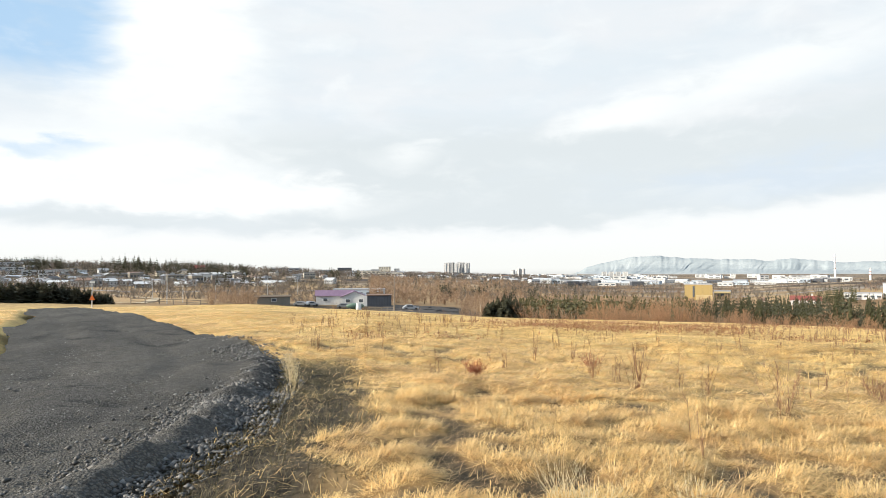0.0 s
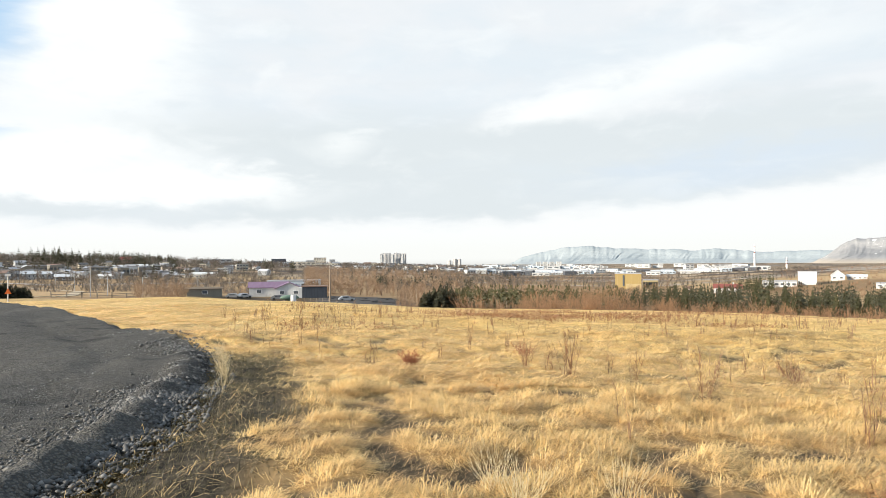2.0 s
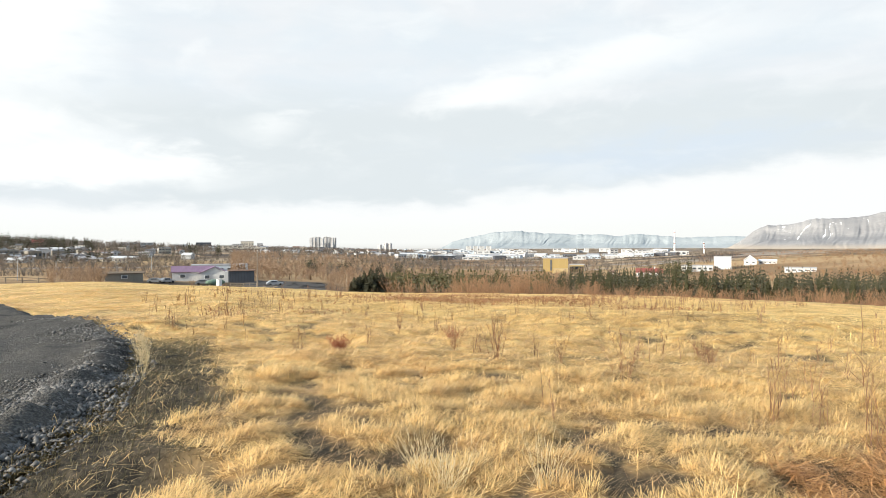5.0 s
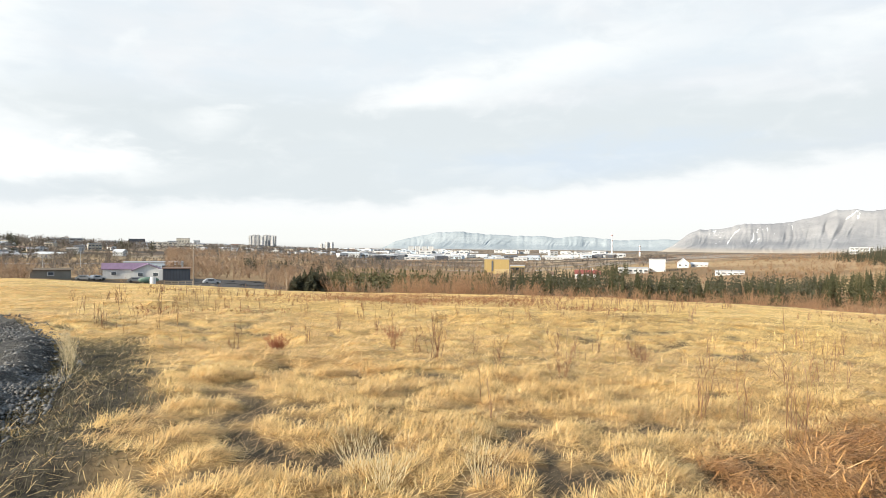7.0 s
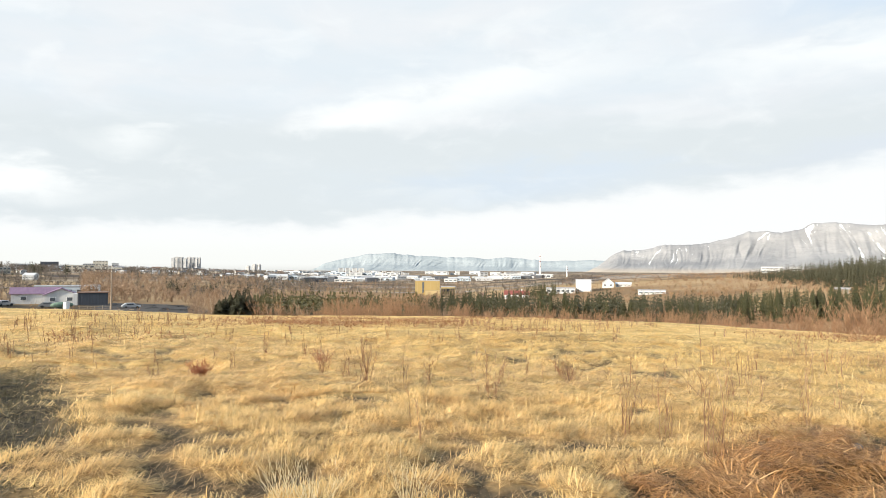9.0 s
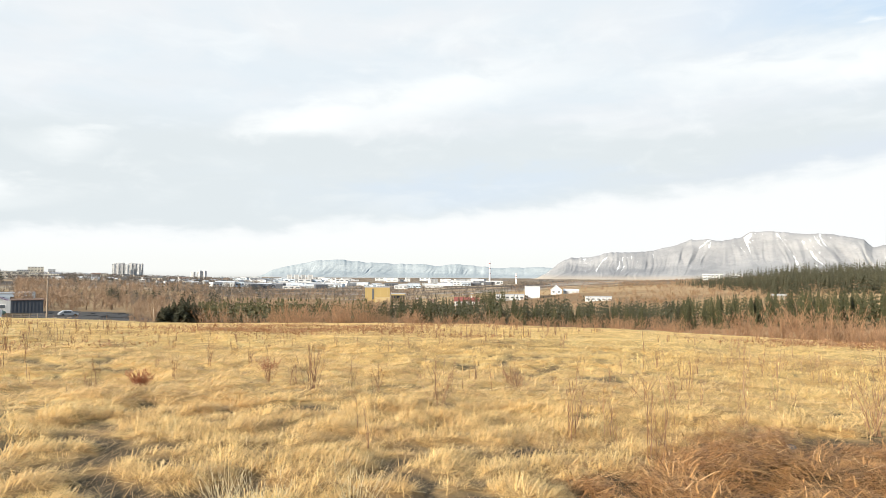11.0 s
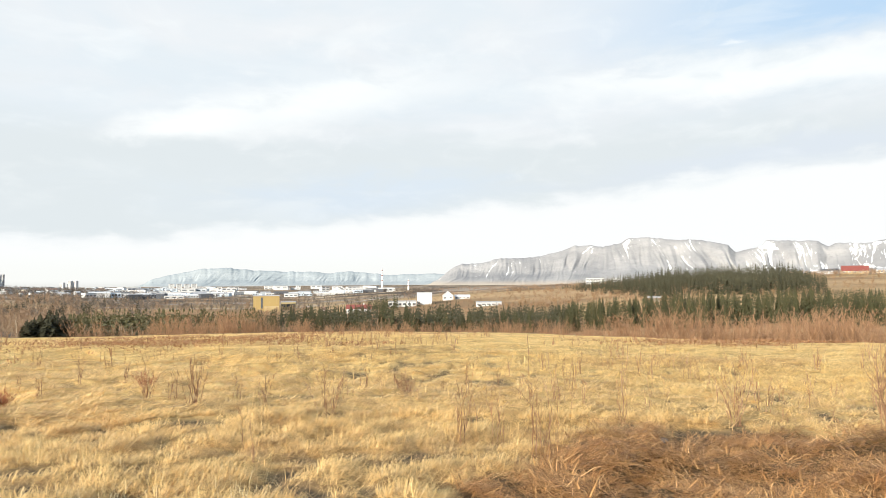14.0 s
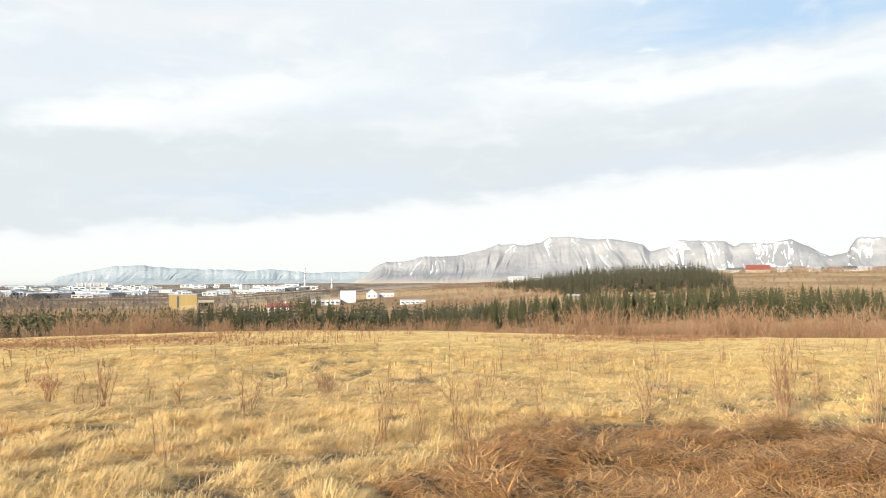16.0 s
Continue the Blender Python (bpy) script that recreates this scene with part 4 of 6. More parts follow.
def build_scrub():
    rng = np.random.default_rng(31)
    kinds = [bare_tree(1.0, 6, 17, 0.016, 300 + i, 0.85, 0.012) for i in range(8)]
    chunks = []
    for _ in range(1150):
        az = rng.uniform(3, 79)
        if az < 6.5 or az < 12 and rng.random() < 0.6:
            continue
        rc = float(crest(np.array(az)))
        r = rc * 1.15 + rng.uniform(0, 1) ** 1.2 * 26
        h = float(np.interp(az, [3, 11, 13, 18, 21, 30, 46, 53, 64, 79], [2.2, 2.0, 3.0, 2.8, 1.8, 1.6, 1.7, 2.6, 2.9, 2.7])) * rng.uniform(0.6, 1.12)
        h = h * (1 + 0.25 * float(vnoise(np.array(az), np.array(r), 4.0, 81))) * (0.7 + 0.35 * min(1, (r - rc) / 20))
        v, f = kinds[int(rng.integers(8))]
        c, s = math.cos(rng.uniform(0, 6.28)), math.sin(rng.uniform(0, 6.28))
        m = np.array([[c, -s, 0], [s, c, 0], [0, 0, 1.0]]) * [h * 0.95, h * 0.95, h]
        chunks.append((v @ m.T + at(az, r), f))
    v, f = join(chunks)
    tagged(mesh_object("bare_scrub", v, f, MAT["crest_scrub"]), "thicket of leafless reddish-brown birch and willow scrub", "scrub", kind="stuff")
    kinds = [bare_tree(1.0, 5, 15, 0.016, 320 + i, 0.38, 0.015) for i in range(8)]
    chunks = []
    for _ in range(800):
        az = rng.uniform(-19, 26)
        r = rng.uniform(88, 250)
        if -15.5 < az < 1.5 and r < 240:
            continue
        h = rng.uniform(2.6, 4.8) * (0.75 if az > 12 else 1.0)
        v, f = kinds[int(rng.integers(8))]
        c, s = math.cos(rng.uniform(0, 6.28)), math.sin(rng.uniform(0, 6.28))
        m = np.array([[c, -s, 0], [s, c, 0], [0, 0, 1.0]]) * [h, h, h]
        chunks.append((v @ m.T + at(az, r), f))
    v, f = join(chunks)
    tagged(mesh_object("bare_woodland", v, f, MAT["scrub"]), "leafless brown birch woodland on the valley slope", "woodland", kind="stuff")


build_scrub()


def birch(az, r, tall, seed):
    x, y, z = at(az, r)
    root = thing("birch_tree", (x, y, z), 0, "slender leafless birch with pale trunks and fine twigs", "tree", "bare birches")
    rng = np.random.default_rng(seed)
    v, f = bare_tree(tall, 3, 0, 0.09, seed, 0.16)
    mesh_object("trunk", v, f, MAT["birch"], root)
    v, f = bare_tree(tall, 4, 22, 0.05, seed, 0.3, 0.03)
    mesh_object("crown", v, f, MAT["scrub"], root)
    return root


for i, (az, r, h) in enumerate([(29.6, 60, 2.4), (63.0, 58, 3.3), (68.5, 62, 3.2), (56.0, 60, 3.4), (57.0, 61, 3.2), (71.0, 58, 3.9), (72.2, 59, 3.8), (69.7, 60, 3.7), (73.6, 60, 3.5), (9.8, 62, 2.8), (10.6, 63, 2.6), (8.9, 64, 2.5), (22.0, 60, 2.2), (48.5, 60, 2.2), (3.1, 60, 3.0), (7.4, 62, 2.2), (8.2, 61, 2.4)]):
    birch(az, r, h, 400 + i)


def mound_bush(az, r, tall):
    root = thing("bare_bush", at(az, r), 0, "broad leafless reddish-brown bush on a grassy mound", "bush")
    v, f = bare_tree(tall, 3, 0, 0.10, 430, 0.5)
    mesh_object("trunk", v, f, MAT["bark"], root)
    v, f = bare_tree(tall, 13, 26, 0.05, 431, 0.75, 0.035)
    mesh_object("crown", v, f, MAT["scrub"], root)


mound_bush(-15.75, 96, 3.4)


def conifer_mesh(seed, levels=17, per=8, droop=0.25):
    """Crown of a unit-high spruce: whorls of drooping sprays, uneven in reach."""
    rng = np.random.default_rng(seed)
    tri = []
    for k in range(levels):
        s = k / (levels - 1)
        zc = 0.06 + 0.92 * s
        reach = 0.27 * (1 - s) ** 0.8 + 0.015
        for j in range(per):
            th = 2 * np.pi * (j + rng.random()) / per + k
            l = reach * rng.uniform(0.6, 1.2)
            o = np.array([math.cos(th), math.sin(th), 0])
            q = np.array([-o[1], o[0], 0])
            root = np.array([0, 0, zc + 0.035])
            tip = o * l + [0, 0, zc - droop * l + rng.normal(0, 0.012)]
            wide = q * l * rng.uniform(0.28, 0.5)
            mid = o * l * 0.55 + [0, 0, zc + 0.01 + rng.normal(0, 0.008)]
            tri += [root, mid - wide, tip, root, tip, mid + wide]
            hang = mid + o * l * 0.1 - [0, 0, 0.05 + 0.1 * l]
            tri += [mid - wide * 0.8, hang, tip]
    tri += [np.array([0.012, 0, 0.94]), np.array([-0.01, 0.01, 0.94]), np.array([0, 0, 1.03])]
    v = np.array(tri)
    return v, np.arange(len(v)).reshape(-1, 3)


def trunk_mesh():
    bm = bmesh.new()
    bmesh.ops.create_cone(bm, cap_ends=True, segments=7, radius1=0.022, radius2=0.004, depth=0.98, matrix=Matrix.Translation((0, 0, 0.46)))
    return bm


def spruce_kinds(mat, label, n, seed, group):
    out = []
    for i in range(n):
        root = thing("spruce_tree", (0, 0, -500), 0, label, "tree", group)
        part("trunk", trunk_mesh(), MAT["bark"], root)
        v, f = conifer_mesh(seed + i)
        mesh_object("crown", v, f, MAT[mat], root)
        out.append(root)
    return out


def place_tree(kind, az, r, tall, wide, turn):
    x, y, z = at(az, r)
    ob = copy_thing(kind, pose(x, y, z - 0.05, 0, 0, turn))
    ob.scale = (wide, wide, tall)
    return ob


def drop_kind(root):
    for o in (*root.children_recursive, root):
        bpy.data.objects.remove(o)


def build_spruces():
    rng = np.random.default_rng(41)
    kinds = spruce_kinds("spruce", "dark green young spruce in the plantation belt", 6, 500, "spruce belt")
    n = 0
    while n < 185:
        az = rng.uniform(19.3, 80)
        r = rng.uniform(118, 165)
        if az < 36 and rng.random() < 0.15 or 40.5 < az < 44 and rng.random() < 0.5:
            continue
        top = float(np.interp(az, [19, 21, 24, 30, 36, 41, 44, 46, 52, 59, 66, 72, 80], [-2.6, -2.2, -1.9, -2.05, -2.1, -2.15, -2.0, -1.6, -1.2, -0.8, -0.62, -0.85, -1.0]))
        x, y, z = at(az, r)
        tall = (EYE + r * math.tan(radians(top)) - z) * rng.uniform(0.72, 1.06)
        tall = max(tall, 1.8)
        place_tree(kinds[int(rng.integers(6))], az, r, tall, tall * rng.uniform(0.6, 0.95) if tall < 5 else tall * rng.uniform(0.5, 0.75), rng.uniform(0, 360))
        n += 1
    for k in kinds:
        drop_kind(k)
    # a dense dark group and olive young pines beyond the crest
    kinds = spruce_kinds("dark_spruce", "broad dark spruce standing in a close group", 3, 520, "dark spruce group")
    for i in range(24):
        az = 3.7 + 2.55 * (i % 12) / 11 + rng.normal(0, 0.06)
        r = 62 + 3 * (i // 12) + rng.uniform(0, 3)
        top = float(np.interp(az, [3.6, 4.1, 4.6, 5.2, 5.7, 6.1, 6.4], [-2.9, -2.5, -2.3, -2.15, -2.1, -2.3, -2.8]))
        tall = (EYE + r * math.tan(radians(top)) - at(az, r)[2]) * rng.uniform(0.88, 1.08)
        place_tree(kinds[int(rng.integers(3))], az, r, tall, rng.uniform(3.4, 4.8), rng.uniform(0, 360))
    for az, r, h in ((11.3, 66, 2.3), (10.9, 68, 2.4), (10.5, 67, 2.0)):
        place_tree(kinds[int(rng.integers(3))], az, r, h, 3.4, rng.uniform(0, 360))
    for k in kinds:
        drop_kind(k)
    kinds = spruce_kinds("olive_pine", "olive-green young pine among bare birches", 4, 530, "young pines")
    for _ in range(38):
        az, r = rng.uniform(6.2, 20), rng.uniform(84, 130)
        top = float(np.interp(az, [6, 12, 20], [-2.45, -2.3, -2.1]))
        x, y, z = at(az, r)
        tall = max(1.5, (EYE + r * math.tan(radians(top)) - z) * rng.uniform(0.7, 1.05))
        place_tree(kinds[int(rng.integers(4))], az, r, tall, tall * rng.uniform(0.9, 1.4), rng.uniform(0, 360))
    for k in kinds:
        drop_kind(k)
    # the shelter belt beside the road
    kinds = spruce_kinds("dark_spruce", "dark wind-shaped conifer in the roadside shelter belt", 4, 540, "roadside shelter belt")
    for i in range(44):
        az = -36 + 10.2 * i / 43 + rng.normal(0, 0.1)
        r = 105 + rng.uniform(-3, 3)
        top = float(np.interp(az, [-36, -30, -28.5, -26], [-0.62, -0.75, -1.0, -1.75]))
        x, y, z = at(az, r)
        tall = (EYE + r * math.tan(radians(top)) - z) * rng.uniform(0.9, 1.08)
        place_tree(kinds[int(rng.integers(4))], az, r, tall, tall * rng.uniform(1.7, 2.4), rng.uniform(0, 360))
    for k in kinds:
        drop_kind(k)


build_spruces()


def scatter_conifers(name, count, pick, mat, label, seed, fat=1.0, mesh=(8, 5)):
    rng = np.random.default_rng(seed)
    kinds = [conifer_mesh(seed + i, *mesh) for i in range(6)]
    chunks = []
    for _ in range(count):
        az, r, tall = pick(rng)
        v, f = kinds[int(rng.integers(6))]
        w = tall * rng.uniform(0.5, 0.8) * fat
        chunks.append((v * [w, w, tall] + at(az, r), f))
    v, f = join(chunks)
    return tagged(mesh_object(name, v, f, MAT[mat]), label, "woodland", kind="stuff")


def hill_tree(rng):
    while True:
        az, r = rng.uniform(44.5, 64), rng.uniform(235, 500)
        if r > 235 + 265 * float(np.interp(az, [44.5, 48, 52, 63.5], [0.95, 0.5, 0.1, 0.0])) - 40 * rng.random():
            break
    top = float(np.interp(az, [44.5, 46, 49, 51.2, 53.5, 58, 61.7, 62.5, 64], [-0.4, -0.2, 0.2, 0.52, 0.88, 0.92, 1.08, 0.5, 0.1]))
    z = at(az, r)[2]
    cap = EYE + r * math.tan(radians(top)) - z
    return az, r, min(cap, rng.uniform(5.5, 11)) * rng.uniform(0.55, 1.12)


scatter_conifers("hill_forest", 1700, hill_tree, "dark_spruce", "dense dark spruce forest on a low hill", 600, 0.72, (9, 5))


def belt_tree(rng):
    az, r = rng.uniform(19.5, 80), rng.uniform(118, 215)
    top = float(np.interp(az, [19, 24, 36, 44, 46, 52, 59, 66, 80], [-2.7, -2.1, -2.3, -2.2, -1.8, -1.4, -1.0, -0.8, -1.1]))
    return az, r, max(1.6, (EYE + r * math.tan(radians(top)) - at(az, r)[2]) * rng.uniform(0.55, 1.02))


def pine_fill(rng):
    az, r = 6.3 + 13.5 * rng.random() ** 2.2, rng.uniform(64, 135)
    top = float(np.interp(az, [6, 8, 12, 20], [-2.5, -2.2, -2.15, -2.2]))
    return az, r, max(1.4, (EYE + r * math.tan(radians(top)) - at(az, r)[2]) * rng.uniform(0.65, 1.02))


def dark_fill(rng):
    az, r = rng.uniform(19.5, 45), rng.uniform(122, 175)
    top = float(np.interp(az, [19, 24, 36, 44, 46], [-2.6, -1.95, -1.85, -2.0, -1.8]))
    return az, r, max(1.6, (EYE + r * math.tan(radians(top)) - at(az, r)[2]) * rng.uniform(0.6, 1.04))


def skyline_tree(rng):
    """Spires in loose clusters along the top of the hillside."""
    while True:
        az, r = -37 + 30 * rng.random() ** 1.2, rng.uniform(700, 1400)
        if vnoise(np.array(az), np.array(0.0), 1.3, 85) > -0.35 + 0.5 * rng.random():
            break
    top = float(np.interp(az, [-37, -29.4, -25.5, -18.2, -13, -7], [0.9, 0.97, 1.02, 0.6, 0.2, -0.05]))
    cap = EYE + r * math.tan(radians(top)) - at(az, r)[2]
    return az, r, max(6.0, min(cap, 9 + 6 * rng.gamma(1.5, 0.8))) * rng.uniform(0.5, 1.3)


scatter_conifers("pine_thicket", 420, pine_fill, "olive_pine", "thicket of olive-green young pines below the field", 606, 2.2)
scatter_conifers("dark_plantation", 420, dark_fill, "dark_spruce", "dark close-standing spruces in the plantation belt", 607, 1.1)
scatter_conifers("skyline_wood", 680, skyline_tree, "dark_spruce", "dark conifers along the suburb skyline", 608, 1.6)
scatter_conifers("slope_plantation", 520, lambda rng: (lambda a, r: (a, r, max(2.0, (EYE + r * math.tan(radians(float(np.interp(a, [44, 52, 59, 66, 80], [-1.75, -1.25, -0.9, -0.75, -1.0])))) - at(a, r)[2]) * rng.uniform(0.45, 0.95))))(rng.uniform(45, 80), rng.uniform(125, 250)), "olive_pine", "olive-green young trees filling the plantation slope", 609, 1.3)
scatter_conifers("spruce_plantation", 950, belt_tree, "spruce", "thick fill of smaller spruces in the plantation belt", 605)
scatter_conifers("valley_spruces", 60, lambda rng: (rng.uniform(28.5, 31), rng.uniform(330, 380), rng.uniform(4, 8)), "spruce", "clump of dark spruces beside the red-roofed house", 610)
scatter_conifers("suburb_conifers", 620, lambda rng: (lambda a, u: (a, 430 + 950 * u, rng.uniform(4, 11) * (1.0 if a < -14 else 0.7)))(-6 - 31 * rng.random() ** 0.7, rng.random()), "dark_spruce", "dark conifers among the hillside houses", 620, 1.3)
scatter_conifers("plain_conifers", 130, lambda rng: (rng.uniform(-4, 11), rng.uniform(380, 1300), rng.uniform(4.5, 8)), "dark_spruce", "small dark conifers on the valley floor", 630)


scatter_conifers("valley_conifers", 90, lambda rng: (lambda c: (rng.normal(c, 0.35), rng.uniform(330, 400), rng.uniform(4, 6.5)))((0.2, 3.0, 5.6, 7.3)[int(rng.integers(4))]), "dark_spruce", "clumps of dark conifers on the valley floor", 640, 1.3)


def spiky_tree(seed, stems=5, twigs=12):
    """A far leafless tree, one sliver a twig."""
    rng = np.random.default_rng(seed)
    tri = []
    for _ in range(stems):
        lean = rng.normal(0, 0.22, 2)
        top = np.array([lean[0], lean[1], rng.uniform(0.7, 1.0)])
        q = rng.normal(0, 1, 3) * [1, 1, 0]
        q = q / np.linalg.norm(q) * 0.025
        tri += [-q, q, top]
        for _t in range(twigs):
            a = top * rng.uniform(0.25, 0.95)
            b = a + np.array([rng.normal(0, 0.16), rng.normal(0, 0.16), rng.uniform(0.05, 0.25)])
            w = rng.normal(0, 1, 3)
            w = w / np.linalg.norm(w) * 0.022
            tri += [a - w, a + w, b]
    v = np.array(tri)
    return v, np.arange(len(v)).reshape(-1, 3)


def spread_trees(name, count, pick, mat, label, category, seed, stems=4, twigs=11):
    rng = np.random.default_rng(seed)
    kinds = [spiky_tree(seed + i, stems, twigs) for i in range(7)]
    chunks = []
    for _ in range(count):
        az, r, wide, tall = pick(rng)
        v, f = kinds[int(rng.integers(7))]
        c, s = math.cos(rng.uniform(0, 6.28)), math.sin(rng.uniform(0, 6.28))
        x, y = v[:, 0] * c - v[:, 1] * s, v[:, 0] * s + v[:, 1] * c
        chunks.append((np.stack([x * wide, y * wide, v[:, 2] * tall], -1) + at(az, r), f))
    v, f = join(chunks)
    tagged(mesh_object(name, v, f, MAT[mat]), label, category, kind="stuff")


def suburb_tree(rng):
    az, u = rng.uniform(-38, 12), rng.random()
    r = 300 + 1150 * u ** 0.9
    tall = rng.uniform(2.8, 7.0) * (1.0 if az < -8 else 0.75) * (1.0 + 0.9 * max(0.0, (r - 700) / 600))
    return az, r, tall * 1.1, tall


spread_trees("suburb_trees", 3400, suburb_tree, "grey_twig", "leafless grey-brown garden trees across the suburb", "trees", 340)
spread_trees("valley_scrub", 1200, lambda rng: (lambda a, h: (a, rng.uniform(240 if a < 4 else 150, 420), h * 1.4, h * (1.0 if a < 8 else 0.7)))(rng.uniform(-5, 34), rng.uniform(1.2, 3.4)), "scrub", "leafless brown scrub on the valley floor", "scrub", 350)
spread_trees("hill_scrub", 1300, lambda rng: (lambda a, h: (a, rng.uniform(190, 620), h * 1.7, h))(rng.uniform(40, 82), rng.uniform(1.0, 3.0)), "rust_scrub", "orange-brown leafless scrub on the far slope", "scrub", 360)
spread_trees("heath_scrub", 2300, lambda rng: (lambda a, h, q: (a, 240 + 640 * q, h * 2.4, h))(rng.uniform(31.5, 51), rng.uniform(0.7, 2.0), rng.random()), "crest_scrub", "low orange-brown heath scrub covering the far hill", "scrub", 370, 3, 5)


spread_trees("rise_trees", 420, lambda rng: (lambda h: (rng.uniform(61.5, 78), rng.uniform(470, 680), h, h))(rng.uniform(2.2, 4.8)), "scrub", "leafless brown garden trees among the houses on the rise", "trees", 365, 4, 9)


def wood_tree(rng):
    """Bare trees standing between the farm and the town."""
    az = -6 + 30 * rng.random() ** 1.8
    r = rng.uniform(250, 800)
    tall = rng.uniform(3.4, 6.8) * (1.0 if az < 7 else 0.72)
    return az, r, tall * 1.0, tall


spread_trees("valley_wood", 1300, wood_tree, "scrub", "leafless brown trees between the farm and the town", "trees", 380, 4, 10)


def hedge_tree(rng):
    """Trees in broken lines along the roads and plots of the plain."""
    az = rng.uniform(5, 34)
    r = (450, 540, 610, 700, 790, 900, 1030)[int(rng.integers(7))] + 3.0 * (az - 18) + rng.normal(0, 7)
    tall = rng.uniform(2.2, 5.5)
    return az, r, tall * 1.6, tall


spread_trees("plain_hedges", 1200, hedge_tree, "grey_twig", "broken lines of dark leafless trees across the plain", "trees", 390, 3, 8)


def horizon_tree(rng):
    az, r = rng.uniform(-9, 13.5), rng.uniform(1050, 1950)
    tall = rng.uniform(5.5, 11.5) * (1.0 if az < 9 else 0.6)
    return az, r, tall * 1.3, tall


spread_trees("town_trees", 1600, horizon_tree, "grey_twig", "leafless trees between the houses of the far town", "trees", 395, 3, 8)
spread_trees("slope_scrub", 900, lambda rng: (lambda h: (rng.uniform(-27, -5), rng.uniform(225, 430), h * 1.7, h))(rng.uniform(1.2, 3.0)), "grey_twig", "low leafless grey-brown scrub below the suburb", "scrub", 398, 3, 8)


# ---- buildings ----
CUBE = {}


def box_part(name, size, centre, mat, parent, label=""):
    """A block under a thing; alike blocks share one mesh."""
    if mat not in CUBE:
        bm = bmesh.new()
        bmesh.ops.create_cube(bm, size=1.0)
        me = bpy.data.meshes.new("block")
        bm.to_mesh(me)
        bm.free()
        me.materials.append(MAT[mat])
        CUBE[mat] = me
    ob = new(name, CUBE[mat])
    ob.parent = parent
    ob.location, ob.scale = centre, size
    if label:
        ob["label"] = label
    return ob


def gable_walls(w, d, h, peak, along):
    """Walls with two gables; along: the ridge runs along x, else along y."""
    bm = bmesh.new()
    a, b = (d, w) if along else (w, d)
    prof = [(-a / 2, -1.5), (a / 2, -1.5), (a / 2, h), (0, h + peak), (-a / 2, h)]
    ends = []
    for s in (-b / 2, b / 2):
        ends.append([bm.verts.new((s, p, z) if along else (p, s, z)) for p, z in prof])
    bm.faces.new(ends[0])
    bm.faces.new(ends[1][::-1])
    for i in range(5):
        j = (i + 1) % 5
        bm.faces.new((ends[0][i], ends[1][i], ends[1][j], ends[0][j]))
    bmesh.ops.recalc_face_normals(bm, faces=bm.faces)
    return bm


def gable_roof(w, d, h, peak, along, over=0.35, thick=0.16):
    bm = bmesh.new()
    a, b = (d, w) if along else (w, d)
    run = a / 2 + over
    drop = peak * run / (a / 2)
    for s in (-1, 1):
        prof = [(0, h + peak + 0.02), (s * run, h + peak - drop + 0.02), (s * run, h + peak - drop + thick), (0, h + peak + thick)]
        ends = []
        for e in (-b / 2 - over, b / 2 + over):
            ends.append([bm.verts.new((e, p, z) if along else (p, e, z)) for p, z in prof])
        bm.faces.new(ends[0])
        bm.faces.new(ends[1][::-1])
        for i in range(4):
            j = (i + 1) % 4
            bm.faces.new((ends[0][i], ends[1][i], ends[1][j], ends[0][j]))
    bmesh.ops.recalc_face_normals(bm, faces=bm.faces)
    return bm


def house(az, r, w, d, h, peak, wall, roof, label, turn=0.0, along=True, windows=3, door=False, chimney=False, name="house", group="", category="house"):
    root = thing(name, at(az, r), -az + turn, label, category, group)
    part("wall", gable_walls(w, d, h, peak, along), MAT[wall], root)
    part("roof", gable_roof(w, d, h, peak, along), MAT[roof], root)
    for i in range(windows):
        x = -w / 2 + w * (i + 0.5) / windows
        win = box_part("window", (min(1.5, w / windows * 0.5), 0.14, 1.1), (x, -d / 2 - 0.02, h * 0.58), "window_frame", root)
        win.scale = (min(1.5, w / windows * 0.5), 0.14, min(1.1, h * 0.45))
        box_part("pane", (0.86, 1.3, 0.82), (0, -0.1, 0), "glass", win)
    if door:
        box_part("door", (1.0, 0.12, min(2.0, h * 0.8)), (w * 0.36, -d / 2 - 0.02, min(2.0, h * 0.8) / 2), "dark_wall", root)
    if chimney:
        box_part("chimney", (0.7, 0.7, 1.2), (w * 0.2, 0, h + peak + 0.35), "white_wall", root)
    return root


def block(az, r, w, d, h, wall, label, floors=2, turn=0.0, name="building", category="building", group="", lip=0.4, bays=1, lift=0.0):
    """A flat-roofed building with a parapet and window bands, each band split into bays."""
    x, y, z = at(az, r)
    root = thing(name, (x, y, z + lift), -az + turn, label, category, group)
    box_part("wall", (w, d, h + 2), (0, 0, h / 2 - 1), wall, root)
    box_part("roof", (w + 0.3, d + 0.3, lip), (0, 0, h + lip / 2), "roof_grey", root)
    step = h / floors
    for k in range(floors):
        for b in range(bays):
            bw = w / bays
            box_part("window", (bw * 0.62, 0.3, step * 0.34), (-w / 2 + bw * (b + 0.5), -d / 2 - 0.05, step * (k + 0.55)), "glass", root)
    return root


